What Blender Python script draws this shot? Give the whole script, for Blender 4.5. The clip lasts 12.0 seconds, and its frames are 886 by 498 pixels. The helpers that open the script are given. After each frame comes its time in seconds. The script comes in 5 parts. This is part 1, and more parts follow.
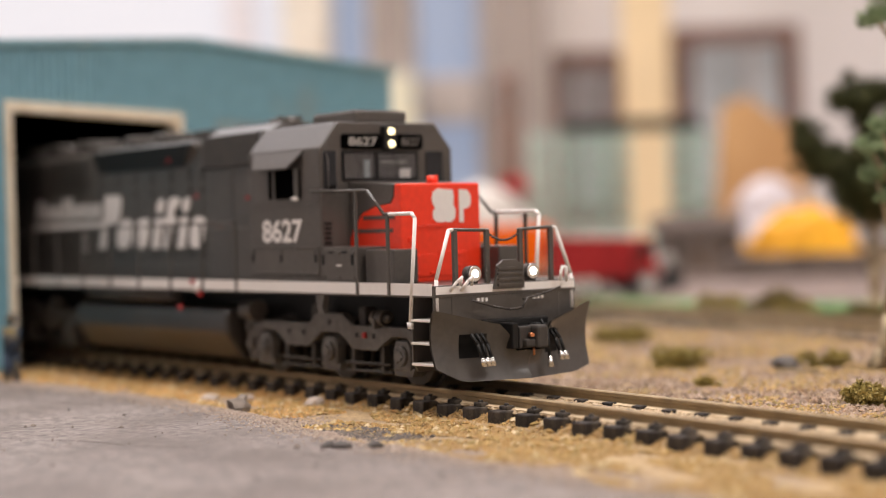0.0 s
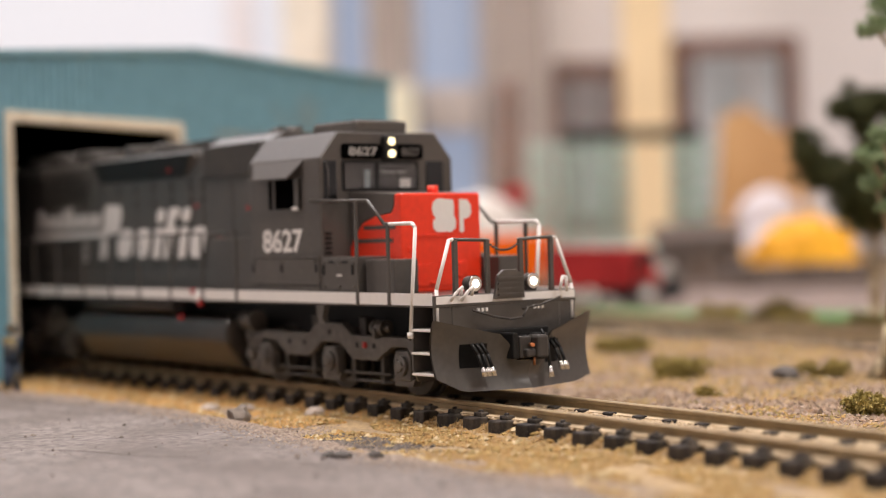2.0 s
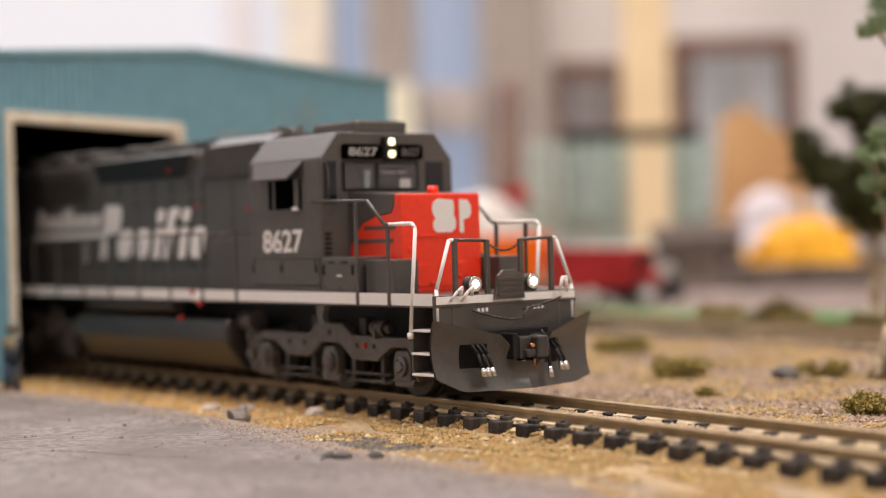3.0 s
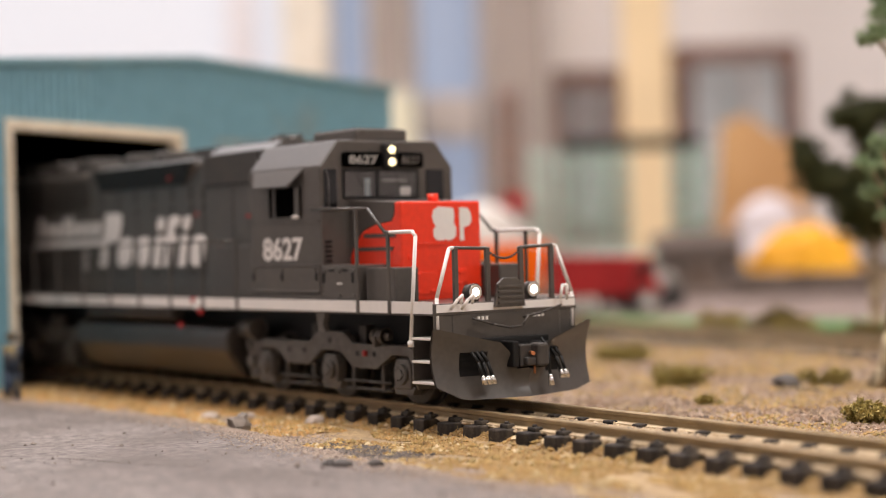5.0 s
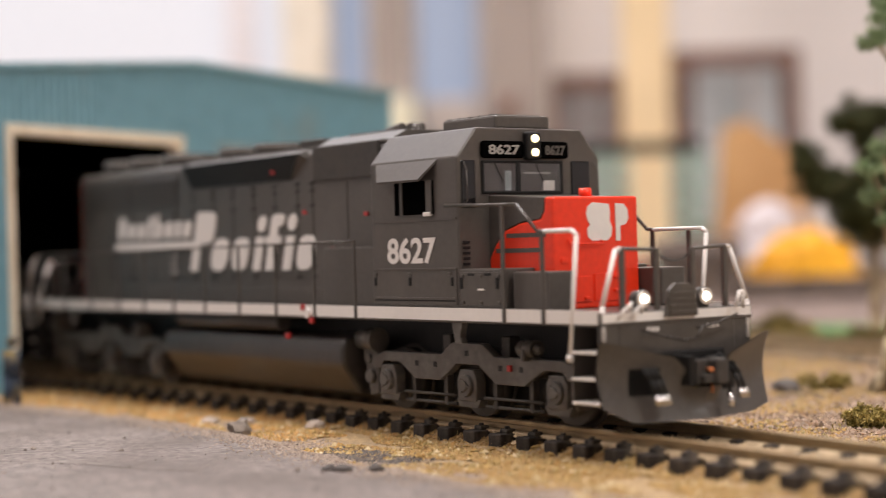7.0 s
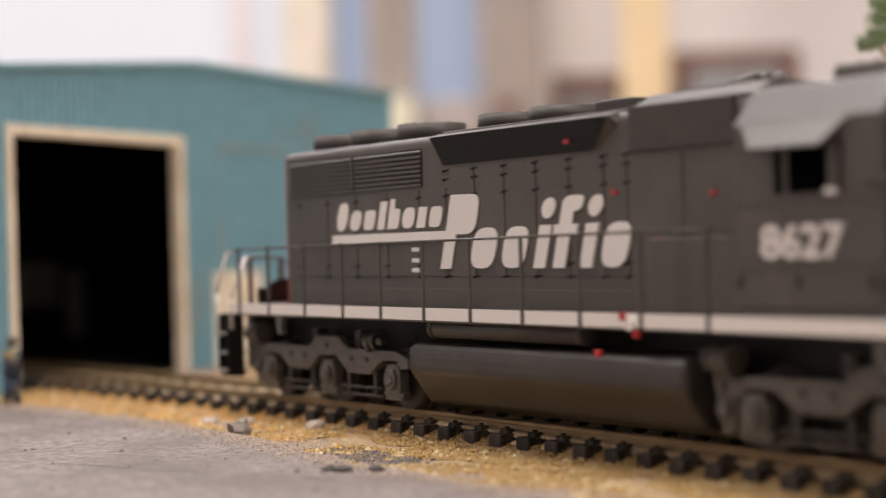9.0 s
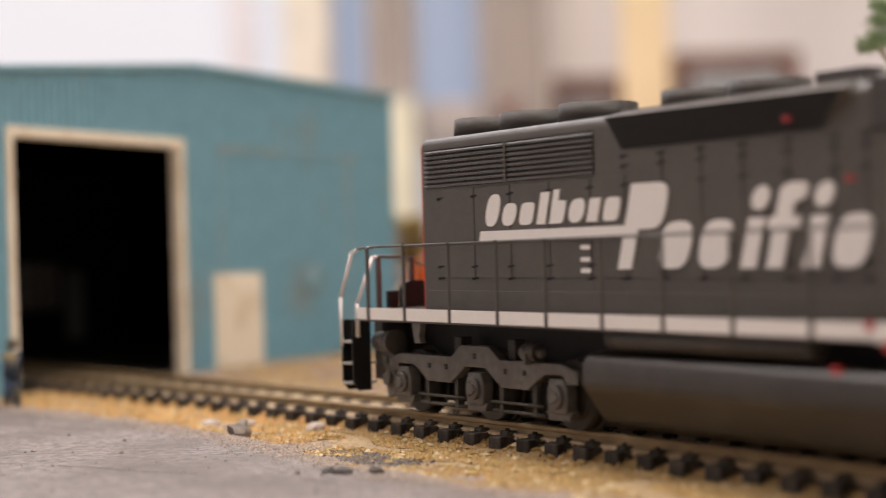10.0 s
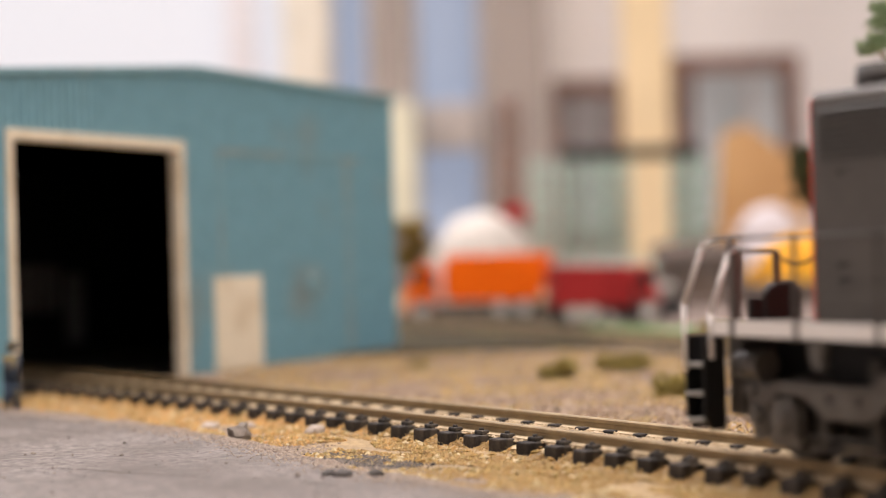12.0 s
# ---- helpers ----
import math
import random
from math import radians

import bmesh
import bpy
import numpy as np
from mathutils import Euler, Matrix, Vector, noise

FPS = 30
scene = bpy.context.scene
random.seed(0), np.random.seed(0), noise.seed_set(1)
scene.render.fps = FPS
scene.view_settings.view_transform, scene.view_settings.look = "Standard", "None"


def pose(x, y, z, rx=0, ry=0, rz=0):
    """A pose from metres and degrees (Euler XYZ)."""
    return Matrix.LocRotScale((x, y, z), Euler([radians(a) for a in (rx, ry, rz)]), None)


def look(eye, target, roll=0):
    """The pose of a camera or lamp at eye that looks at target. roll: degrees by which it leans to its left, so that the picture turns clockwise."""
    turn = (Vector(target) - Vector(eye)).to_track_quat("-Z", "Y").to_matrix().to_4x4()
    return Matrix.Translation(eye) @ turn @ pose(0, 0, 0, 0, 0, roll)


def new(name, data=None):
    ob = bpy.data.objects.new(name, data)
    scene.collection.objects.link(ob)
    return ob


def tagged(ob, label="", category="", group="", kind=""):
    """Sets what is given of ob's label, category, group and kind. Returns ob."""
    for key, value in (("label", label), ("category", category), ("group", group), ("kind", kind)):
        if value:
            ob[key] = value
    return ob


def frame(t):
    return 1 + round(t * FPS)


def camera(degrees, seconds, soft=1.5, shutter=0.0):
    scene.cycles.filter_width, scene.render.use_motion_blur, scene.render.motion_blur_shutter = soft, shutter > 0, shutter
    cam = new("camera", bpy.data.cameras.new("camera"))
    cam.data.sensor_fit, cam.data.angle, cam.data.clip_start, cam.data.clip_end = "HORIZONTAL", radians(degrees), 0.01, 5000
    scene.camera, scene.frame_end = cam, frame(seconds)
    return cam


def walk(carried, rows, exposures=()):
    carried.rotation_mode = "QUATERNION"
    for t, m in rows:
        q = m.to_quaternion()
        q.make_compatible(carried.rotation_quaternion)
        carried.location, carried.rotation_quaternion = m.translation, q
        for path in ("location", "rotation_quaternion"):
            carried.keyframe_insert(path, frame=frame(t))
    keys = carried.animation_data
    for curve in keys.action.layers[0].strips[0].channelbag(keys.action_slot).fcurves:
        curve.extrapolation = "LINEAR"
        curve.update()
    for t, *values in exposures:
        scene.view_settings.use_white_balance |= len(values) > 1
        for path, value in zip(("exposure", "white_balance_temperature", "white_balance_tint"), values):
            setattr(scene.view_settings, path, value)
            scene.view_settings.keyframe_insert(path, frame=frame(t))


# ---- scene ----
MM = 0.001

# ---- camera: a tripod that settles slightly upwards ----
EYE = (0.29538, -0.21469, 0.03701)
YAW, PITCH, ROLL = 141.984, -0.119, -1.568


def aim(lift):
    y, p = radians(YAW), radians(PITCH + lift)
    way = Vector((math.cos(p) * math.cos(y), math.cos(p) * math.sin(y), math.sin(p)))
    return look(EYE, Vector(EYE) + way, ROLL)


cam = camera(29.3, 12.0, soft=1.0, shutter=0.45)
cam.data.dof.use_dof = True
cam.data.dof.focus_distance = 0.314
cam.data.dof.aperture_fstop = 10.4
LIFTS = ((0, -.625), (.5, -.575), (1, -.507), (1.5, -.406), (2, -.33), (2.5, -.321), (3, -.321), (3.2, -.315),
         (4.8, -.11), (5, -.084), (5.5, 0), (6, .008), (6.5, .017), (7, .06), (7.2, .068), (8.8, .068),
         (9.5, .076), (10, .127), (10.5, .17), (11, .2), (11.5, .203), (12, .203))
walk(cam, [(t, aim(a * 1.1304)) for t, a in LIFTS])

# ---- light: unseen area lamps added overhead, left, ahead and behind, and daylight of windows ----
world = bpy.data.worlds.new("hall")
scene.world = world
world.use_nodes = True
world.node_tree.nodes["Background"].inputs[0].default_value = (0.9, 0.88, 0.9, 1)
world.node_tree.nodes["Background"].inputs[1].default_value = 0.35
scene.view_settings.exposure = 0.15


def lamp(name, at, target, size_x, size_y, power, colour):
    data = bpy.data.lights.new(name, "AREA")
    data.shape, data.size, data.size_y, data.energy, data.color = "RECTANGLE", size_x, size_y, power, colour
    ob = new(name, data)
    ob.matrix_world = look(at, target)
    return ob


lamp("unseen_area_light", (0.08, -0.12, 1.6), (0.05, -0.1, 0.0), 0.8, 0.5, 19, (1.0, 0.89, 0.835))
lamp("unseen_area_light", (-1.3, -0.85, 1.85), (0.0, 0.0, 0.0), 0.9, 0.5, 21, (1.0, 0.90, 0.86))
lamp("unseen_area_light", (2.0, 0.02, 1.75), (0.0, 0.0, 0.0), 0.9, 0.6, 26, (1.0, 0.93, 0.88))
lamp("unseen_area_light", (-1.3, 0.85, 2.2), (-0.7, 0.6, 0.0), 1.6, 0.8, 34, (1.0, 0.965, 1.0))
lamp("window_light", (-2.03, 0.48, 1.45), (0.0, 0.0, 0.1), 1.2, 0.6, 4.5, (0.94, 0.93, 1.0))

# ---- materials ----


def material(name, colour, rough=0.6, metal=0.0, vary=0.12, scale=400.0, bump=0.0, bump_scale=1500.0, second=None,
             second_scale=60.0, second_at=(0.5, 0.65), emit=None, emit_strength=0.0, per_object=0.0, rust=None):
    """colour with fine grain, an optional second colour in patches, and relief."""
    m = bpy.data.materials.new(name)
    m.use_nodes = True
    nt = m.node_tree
    b = nt.nodes["Principled BSDF"]
    b.inputs["Roughness"].default_value = rough
    b.inputs["Metallic"].default_value = metal
    co = nt.nodes.new("ShaderNodeTexCoord")
    n1 = nt.nodes.new("ShaderNodeTexNoise")
    n1.inputs["Scale"].default_value, n1.inputs["Detail"].default_value = scale, 6
    nt.links.new(co.outputs["Object"], n1.inputs["Vector"])
    r1 = nt.nodes.new("ShaderNodeValToRGB")
    lo = [max(0, c * (1 - vary * 2)) for c in colour]
    hi = [min(1, c * (1 + vary * 2)) for c in colour]
    r1.color_ramp.elements[0].position, r1.color_ramp.elements[1].position = 0.3, 0.7
    r1.color_ramp.elements[0].color, r1.color_ramp.elements[1].color = (*lo, 1), (*hi, 1)
    nt.links.new(n1.outputs["Fac"], r1.inputs["Fac"])
    out = r1.outputs["Color"]
    if second:
        n2 = nt.nodes.new("ShaderNodeTexNoise")
        n2.inputs["Scale"].default_value, n2.inputs["Detail"].default_value = second_scale, 8
        nt.links.new(co.outputs["Object"], n2.inputs["Vector"])
        r2 = nt.nodes.new("ShaderNodeValToRGB")
        r2.color_ramp.elements[0].position, r2.color_ramp.elements[1].position = second_at
        r2.color_ramp.elements[0].color, r2.color_ramp.elements[1].color = (0, 0, 0, 1), (1, 1, 1, 1)
        nt.links.new(n2.outputs["Fac"], r2.inputs["Fac"])
        mx = nt.nodes.new("ShaderNodeMixRGB")
        nt.links.new(r2.outputs["Color"], mx.inputs["Fac"])
        nt.links.new(out, mx.inputs["Color1"])
        mx.inputs["Color2"].default_value = (*second, 1)
        out = mx.outputs["Color"]
    if per_object:
        info = nt.nodes.new("ShaderNodeObjectInfo")
        mr = nt.nodes.new("ShaderNodeMapRange")
        mr.inputs["To Min"].default_value, mr.inputs["To Max"].default_value = 1 - per_object, 1 + per_object
        nt.links.new(info.outputs["Random"], mr.inputs["Value"])
        hs = nt.nodes.new("ShaderNodeHueSaturation")
        nt.links.new(mr.outputs["Result"], hs.inputs["Value"])
        nt.links.new(out, hs.inputs["Color"])
        out = hs.outputs["Color"]
    nt.links.new(out, b.inputs["Base Color"])
    if bump:
        n3 = nt.nodes.new("ShaderNodeTexNoise")
        n3.inputs["Scale"].default_value, n3.inputs["Detail"].default_value = bump_scale, 5
        nt.links.new(co.outputs["Object"], n3.inputs["Vector"])
        bp = nt.nodes.new("ShaderNodeBump")
        bp.inputs["Strength"].default_value, bp.inputs["Distance"].default_value = bump, 0.0003
        nt.links.new(n3.outputs["Fac"], bp.inputs["Height"])
        nt.links.new(bp.outputs["Normal"], b.inputs["Normal"])
    if emit:
        b.inputs["Emission Color"].default_value = (*emit, 1)
        b.inputs["Emission Strength"].default_value = emit_strength
    return m


GREY = material("warm_dark_grey_paint", (0.075, 0.067, 0.060), 0.33, vary=0.05, scale=900, bump=0.04, second=(0.088, 0.078, 0.069), second_scale=90)
DARK = material("dark_underframe", (0.042, 0.037, 0.033), 0.55, vary=0.12, scale=700, bump=0.1, second=(0.05, 0.043, 0.036), second_scale=150)
# sheenless black for unlit openings, the shed's inside and number boards
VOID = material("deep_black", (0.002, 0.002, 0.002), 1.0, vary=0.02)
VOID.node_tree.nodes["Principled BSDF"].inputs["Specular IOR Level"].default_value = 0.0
DIMWHITE = material("dim_white_print", (0.34, 0.33, 0.31), 0.5, vary=0.04)
BLACK = material("black_plastic_and_shade", (0.012, 0.012, 0.012), 0.5, vary=0.1)
RED = material("scarlet_paint", (0.86, 0.042, 0.011), 0.34, vary=0.03, scale=900)
REDPIN = material("red_pin", (0.42, 0.025, 0.025), 0.45)
TANK = material("fuel_tank_grey", (0.040, 0.036, 0.033), 0.30, vary=0.1, scale=500, bump=0.05, second=(0.05, 0.045, 0.04), second_scale=90)
TRUCKGREY = material("truck_grey", (0.10, 0.093, 0.084), 0.38, vary=0.12, scale=700, bump=0.1, second=(0.08, 0.07, 0.06), second_scale=150)
WHITE = material("white_paint", (0.80, 0.77, 0.74), 0.45, vary=0.012, scale=900)
CLEAR = material("clear_glass", (1, 1, 1), 0.02, vary=0.0)
CLEAR.node_tree.nodes["Principled BSDF"].inputs["Transmission Weight"].default_value = 1.0
SEAT = material("pale_blue_seat", (0.32, 0.38, 0.40), 0.6)
GLASS = material("dark_glass", (0.008, 0.008, 0.009), 0.06, vary=0.02)
LIT = material("lit_lamp", (1, 0.95, 0.8), 0.3, emit=(1.0, 0.80, 0.42), emit_strength=2.6)
LITDITCH = material("lit_ditch_lamp", (1, 0.97, 0.9), 0.3, emit=(1.0, 0.93, 0.78), emit_strength=6)
CHROME = material("chrome", (0.75, 0.75, 0.75), 0.18, 1.0, vary=0.03)
COPPER = material("copper", (0.6, 0.25, 0.12), 0.35, 1.0)
RAILSIDE = material("weathered_rail", (0.29, 0.215, 0.12), 0.45, 0.45, vary=0.1, scale=300, second=(0.28, 0.2, 0.11), second_scale=80)
TIE = material("black_tie", (0.028, 0.023, 0.020), 0.7, vary=0.3, scale=700, bump=0.7, per_object=0.35, second=(0.095, 0.078, 0.06), second_scale=330, second_at=(0.52, 0.75))
TEAL = material("teal_sheet", (0.198, 0.385, 0.465), 0.55, vary=0.05, scale=200, second=(0.27, 0.29, 0.26), second_scale=22, second_at=(0.56, 0.8))
CREAM = material("cream_trim", (0.83, 0.75, 0.60), 0.5, vary=0.03, second=(0.7, 0.6, 0.44), second_scale=60)

for m in (TIE, BLACK):  # dull, dusty plastic
    m.node_tree.nodes["Principled BSDF"].inputs["Specular IOR Level"].default_value = 0.25

# ---- mesh tools, in millimetres ----


def box(bm, x0, x1, y0, y1, z0, z1, bevel=0.0):
    v = [bm.verts.new((x, y, z)) for x in (x0, x1) for y in (y0, y1) for z in (z0, z1)]
    f = [bm.faces.new([v[i] for i in q]) for q in ((0, 1, 3, 2), (4, 6, 7, 5), (0, 4, 5, 1), (2, 3, 7, 6), (0, 2, 6, 4), (1, 5, 7, 3))]
    if bevel:
        e = {e for q in f for e in q.edges}
        bmesh.ops.bevel(bm, geom=list(e), offset=bevel, segments=2, affect="EDGES", profile=0.5)
    return bm


def prism(bm, outline, axis, a, b, bevel=0.0):
    """An outline in the two other axes, drawn out along axis from a to b."""
    def at(p, c):
        return {"x": (c, p[0], p[1]), "y": (p[0], c, p[1]), "z": (p[0], p[1], c)}[axis]
    v0 = [bm.verts.new(at(p, a)) for p in outline]
    v1 = [bm.verts.new(at(p, b)) for p in outline]
    f = [bm.faces.new(v0), bm.faces.new(v1[::-1])]
    n = len(outline)
    for i in range(n):
        f.append(bm.faces.new((v0[i], v1[i], v1[(i + 1) % n], v0[(i + 1) % n])))
    bmesh.ops.recalc_face_normals(bm, faces=f)
    if bevel:
        bmesh.ops.bevel(bm, geom=list({e for q in f for e in q.edges}), offset=bevel, segments=2, affect="EDGES", profile=0.5)
    return bm


def rod(bm, p0, p1, r0, r1=None, seg=12, cap=True):
    p0, p1 = Vector(p0), Vector(p1)
    r1 = r0 if r1 is None else r1
    q = (p1 - p0).to_track_quat("Z", "Y")
    ring = []
    for p, r in ((p0, r0), (p1, r1)):
        ring.append([bm.verts.new(p + q @ Vector((r * math.cos(2 * math.pi * i / seg), r * math.sin(2 * math.pi * i / seg), 0))) for i in range(seg)])
    for i in range(seg):
        j = (i + 1) % seg
        bm.faces.new((ring[0][i], ring[0][j], ring[1][j], ring[1][i])).smooth = True
    if cap:
        bm.faces.new(ring[0][::-1])
        bm.faces.new(ring[1])
    return bm


def wire(bm, pts, r, seg=8):
    for a, b in zip(pts, pts[1:]):
        rod(bm, a, b, r, seg=seg)
    for p in pts[1:-1]:
        m = bmesh.ops.create_icosphere(bm, subdivisions=1, radius=r * 1.03, matrix=Matrix.Translation(p))
        for v in m["verts"]:
            for f in v.link_faces:
                f.smooth = True
    return bm


def B():
    return bmesh.new()


def part(name, bm, mat, parent=None, label="", at=(0, 0, 0)):
    me = bpy.data.meshes.new(name)
    bmesh.ops.scale(bm, vec=(MM, MM, MM), verts=bm.verts)
    bm.to_mesh(me)
    bm.free()
    me.materials.append(mat)
    ob = new(name, me)
    ob.location = Vector(at) * MM
    if parent:
        ob.parent = parent
    if label:
        tagged(ob, label)
    return ob


def again(ob, name, parent, at=(0, 0, 0), rz=0):
    """Another part on the same mesh."""
    o = new(name, ob.data)
    o.location = Vector(at) * MM
    o.rotation_euler.z = radians(rz)
    o.parent = parent
    return o


def thing(name, label, category, at=(0, 0, 0), rz=0, group="", kind=""):
    ob = new(name)
    ob.empty_display_size = 0.01
    ob.location = Vector(at) * MM
    ob.rotation_euler.z = radians(rz)
    return tagged(ob, label, category, group, kind)


# the hall's own axes: across to the right, deep into the hall, up
CX, CY = 295.4, -214.7
RX, RY = math.sin(radians(YAW)), -math.cos(radians(YAW))
FX, FY = math.cos(radians(YAW)), math.sin(radians(YAW))
HALL = YAW - 90


def hall(across, deep, up=0.0):
    return (CX + RX * across + FX * deep, CY + RY * across + FY * deep, up)

# ---- ground of the layout ----


def scatter(name, count, spot, size, colours, label, category, squash=0.7, seed=1, rough=0.8):
    """Loose grains on the ground as one object: jittered octahedra. spot(rng) gives x, y, z; size(rng) a radius."""
    rng = random.Random(seed)
    verts, faces = [], []
    octa = ((1, 0, 0), (0, 1, 0), (-1, 0, 0), (0, -1, 0), (0, 0, 1), (0, 0, -1))
    tri = ((0, 1, 4), (1, 2, 4), (2, 3, 4), (3, 0, 4), (1, 0, 5), (2, 1, 5), (3, 2, 5), (0, 3, 5))
    for _ in range(count):
        p = spot(rng)
        if p is None:
            continue
        r = size(rng)
        a = rng.random() * 6.28
        c, s = math.cos(a), math.sin(a)
        n = len(verts)
        for o in octa:
            k = r * rng.uniform(0.6, 1.25)
            x, y, z = o[0] * k * 1.2, o[1] * k * 0.85, o[2] * k * squash
            verts.append(((p[0] + c * x - s * y) * MM, (p[1] + s * x + c * y) * MM, (p[2] + z) * MM))
        faces += [tuple(n + i for i in t) for t in tri]
    me = bpy.data.meshes.new(name)
    me.from_pydata(verts, [], faces)
    m = island_material(name + "_grains", colours, rough)
    me.materials.append(m)
    return tagged(new(name, me), label, category, kind="stuff")


def island_material(name, colours, rough=0.8):
    m = bpy.data.materials.new(name)
    m.use_nodes = True
    nt = m.node_tree
    b = nt.nodes["Principled BSDF"]
    b.inputs["Roughness"].default_value = rough
    g = nt.nodes.new("ShaderNodeNewGeometry")
    r = nt.nodes.new("ShaderNodeValToRGB")
    r.color_ramp.interpolation = "LINEAR"
    for i, c in enumerate(colours):
        e = r.color_ramp.elements[i] if i < 2 else r.color_ramp.elements.new(1)
        e.position, e.color = i / max(1, len(colours) - 1), (*c, 1)
    for i, c in enumerate(colours):
        r.color_ramp.elements[i].position = i / max(1, len(colours) - 1)
    nt.links.new(g.outputs["Random Per Island"], r.inputs["Fac"])
    nt.links.new(r.outputs["Color"], b.inputs["Base Color"])
    return m


def lerp_at(x, table):
    for (x0, y0), (x1, y1) in zip(table, table[1:]):
        if x <= x1:
            return y0 + (y1 - y0) * max(0, min(1, (x - x0) / (x1 - x0)))
    return table[-1][1]


EDGE = ((-400, -38), (-105, -37), (-45, -33), (1, -36.5), (40, -44), (66, -47), (115, -50), (250, -66))


def pave_edge(x):
    return lerp_at(x, EDGE)


def bend(x):
    """The track's slow curve towards the apron."""
    return -2.418e-4 * max(0.0, x + 89.15) ** 2


def ground_z(x, y):
    v = noise.noise(Vector((x * 0.05, y * 0.05, 3.1))) * 0.5 + noise.noise(Vector((x * 0.3, y * 0.3, 7.7))) * 0.25
    d = abs(y - bend(x))
    if d < 19:
        foot = 15.6 if y > bend(x) else 14.6
        v = v * 0.45 + 2.1 * max(0.0, min(1.0, (foot - d) / 4.8))
    return v + 0.1


DIRT = material("sandy_dirt", (0.36, 0.255, 0.135), 0.9, vary=0.22, scale=900, bump=0.8, bump_scale=1800, second=(0.27, 0.20, 0.13), second_scale=40)
CONCRETE = material("weathered_concrete", (0.172, 0.144, 0.130), 0.6, vary=0.28, scale=600, bump=0.5, bump_scale=1600, second=(0.085, 0.063, 0.051), second_scale=34, second_at=(0.40, 0.74))


def sheet(name, xs, ys, height, mat):
    verts = [(x * MM, y * MM, height(x, y) * MM) for y in ys for x in xs]
    n = len(xs)
    faces = [(j * n + i, j * n + i + 1, (j + 1) * n + i + 1, (j + 1) * n + i) for j in range(len(ys) - 1) for i in range(n - 1)]
    me = bpy.data.meshes.new(name)
    me.from_pydata(verts, [], faces)
    me.polygons.foreach_set("use_smooth", [True] * len(faces))
    me.materials.append(mat)
    return new(name, me)


def steps(a, b, d):
    return [a + d * i for i in range(int((b - a) / d) + 1)]


XS = steps(-1500, -420, 60) + steps(-400, 330, 3.0) + steps(360, 900, 60)
YS = steps(-646, -180, 62) + steps(-150, 200, 3.0) + steps(220, 1300, 60)
tagged(sheet("ground", XS, YS, ground_z, DIRT), "sandy brown scenic ground of the layout with fine dirt", "ground", kind="structure")


def pave_z(x, y):
    d = pave_edge(x) + noise.noise(Vector((x * 0.06, y * 0.06, 1))) * 3.5 + noise.noise(Vector((x * 0.35, y * 0.35, 5))) * 1.2 - y
    rise = max(-1.2, min(1.0, d * 0.25))
    return rise + noise.noise(Vector((x * 0.02, y * 0.05, 2))) * 0.25 + noise.noise(Vector((x * 0.2, y * 0.4, 9))) * 0.03


tagged(sheet("pavement", steps(-400, 330, 1.5), steps(-420, -150, 10) + steps(-148, -20, 1.5), pave_z, CONCRETE),
       "worn grey-brown concrete apron beside the track", "pavement", kind="structure")

# ---- track ----
track = thing("railway_track", "weathered brass-brown rails on black plastic ties", "railway track", kind="structure")
PROFILE = ((-1.4, 2.95), (1.4, 2.95), (1.4, 3.15), (0.4, 3.4), (0.36, 4.2), (0.66, 4.45), (0.66, 5.0), (0.5, 5.18), (0.25, 5.25), (-0.25, 5.25), (-0.5, 5.18), (-0.66, 5.0), (-0.66, 4.45), (-0.36, 4.2), (-0.4, 3.4), (-1.4, 3.15))


def along(x):
    """Place and heading on the curved track."""
    return x, bend(x), math.degrees(math.atan(-2 * 2.418e-4 * max(0.0, x + 89.15)))


def swept(profile, x0, x1, step):
    b = B()
    n, prev = len(profile), None
    x = x0
    while x <= x1 + .01:
        px, py, a = along(x)
        c, sn = math.cos(radians(a)), math.sin(radians(a))
        ring = [b.verts.new((px - sn * p[0], py + c * p[0], p[1])) for p in profile]
        if prev:
            for i in range(n):
                b.faces.new((prev[i], prev[(i + 1) % n], ring[(i + 1) % n], ring[i]))
        else:
            b.faces.new(ring[::-1])
        prev = ring
        x += step
    b.faces.new(prev)
    bmesh.ops.recalc_face_normals(b, faces=b.faces)
    return b


for side in (-1, 1):
    part("rail", swept([(p[0] + side * 8.65, p[1]) for p in PROFILE], -440, 420, 20), RAILSIDE, track)
# pale colour holds the light on the foot's edge as well as sand
FOOT = material("lit_sandy_rail_foot", (0.55, 0.44, 0.29), 0.7, vary=0.15, scale=300, second=(0.36, 0.27, 0.16), second_scale=90)
for side in (-1, 1):
    part("rail_foot", swept([(side * 8.65 - 1.7, 2.8), (side * 8.65 + 1.7, 2.8), (side * 8.65 + 1.7, 3.12), (side * 8.65 + .9, 3.3), (side * 8.65 - .9, 3.3), (side * 8.65 - 1.7, 3.12)], -440, 420, 20), FOOT, track, "rail foot with its lit edge and sand painted pale")
tie_bm = box(B(), -1.95, 1.95, -13.7, 13.7, 0.2, 2.95, 0.3)
for yy, inner in ((-8.65, 1), (8.65, -1)):
    box(tie_bm, -1.2, 1.2, *sorted((yy - inner * 3.0, yy - inner * 1.0)), 2.8, 3.75, 0.3)
    rod(tie_bm, (0, yy - inner * 2.1, 3.5), (0, yy - inner * 2.1, 4.15), .55, .45, 8)
    box(tie_bm, -1.2, 1.2, *sorted((yy + inner * 1.0, yy + inner * 3.0)), 2.8, 3.5, 0.3)
tie0 = part("tie", tie_bm, TIE, track, at=(-440, 0, 0))
rng = random.Random(5)
TIE_STEP, TIE_AT = 8.35, 1.0
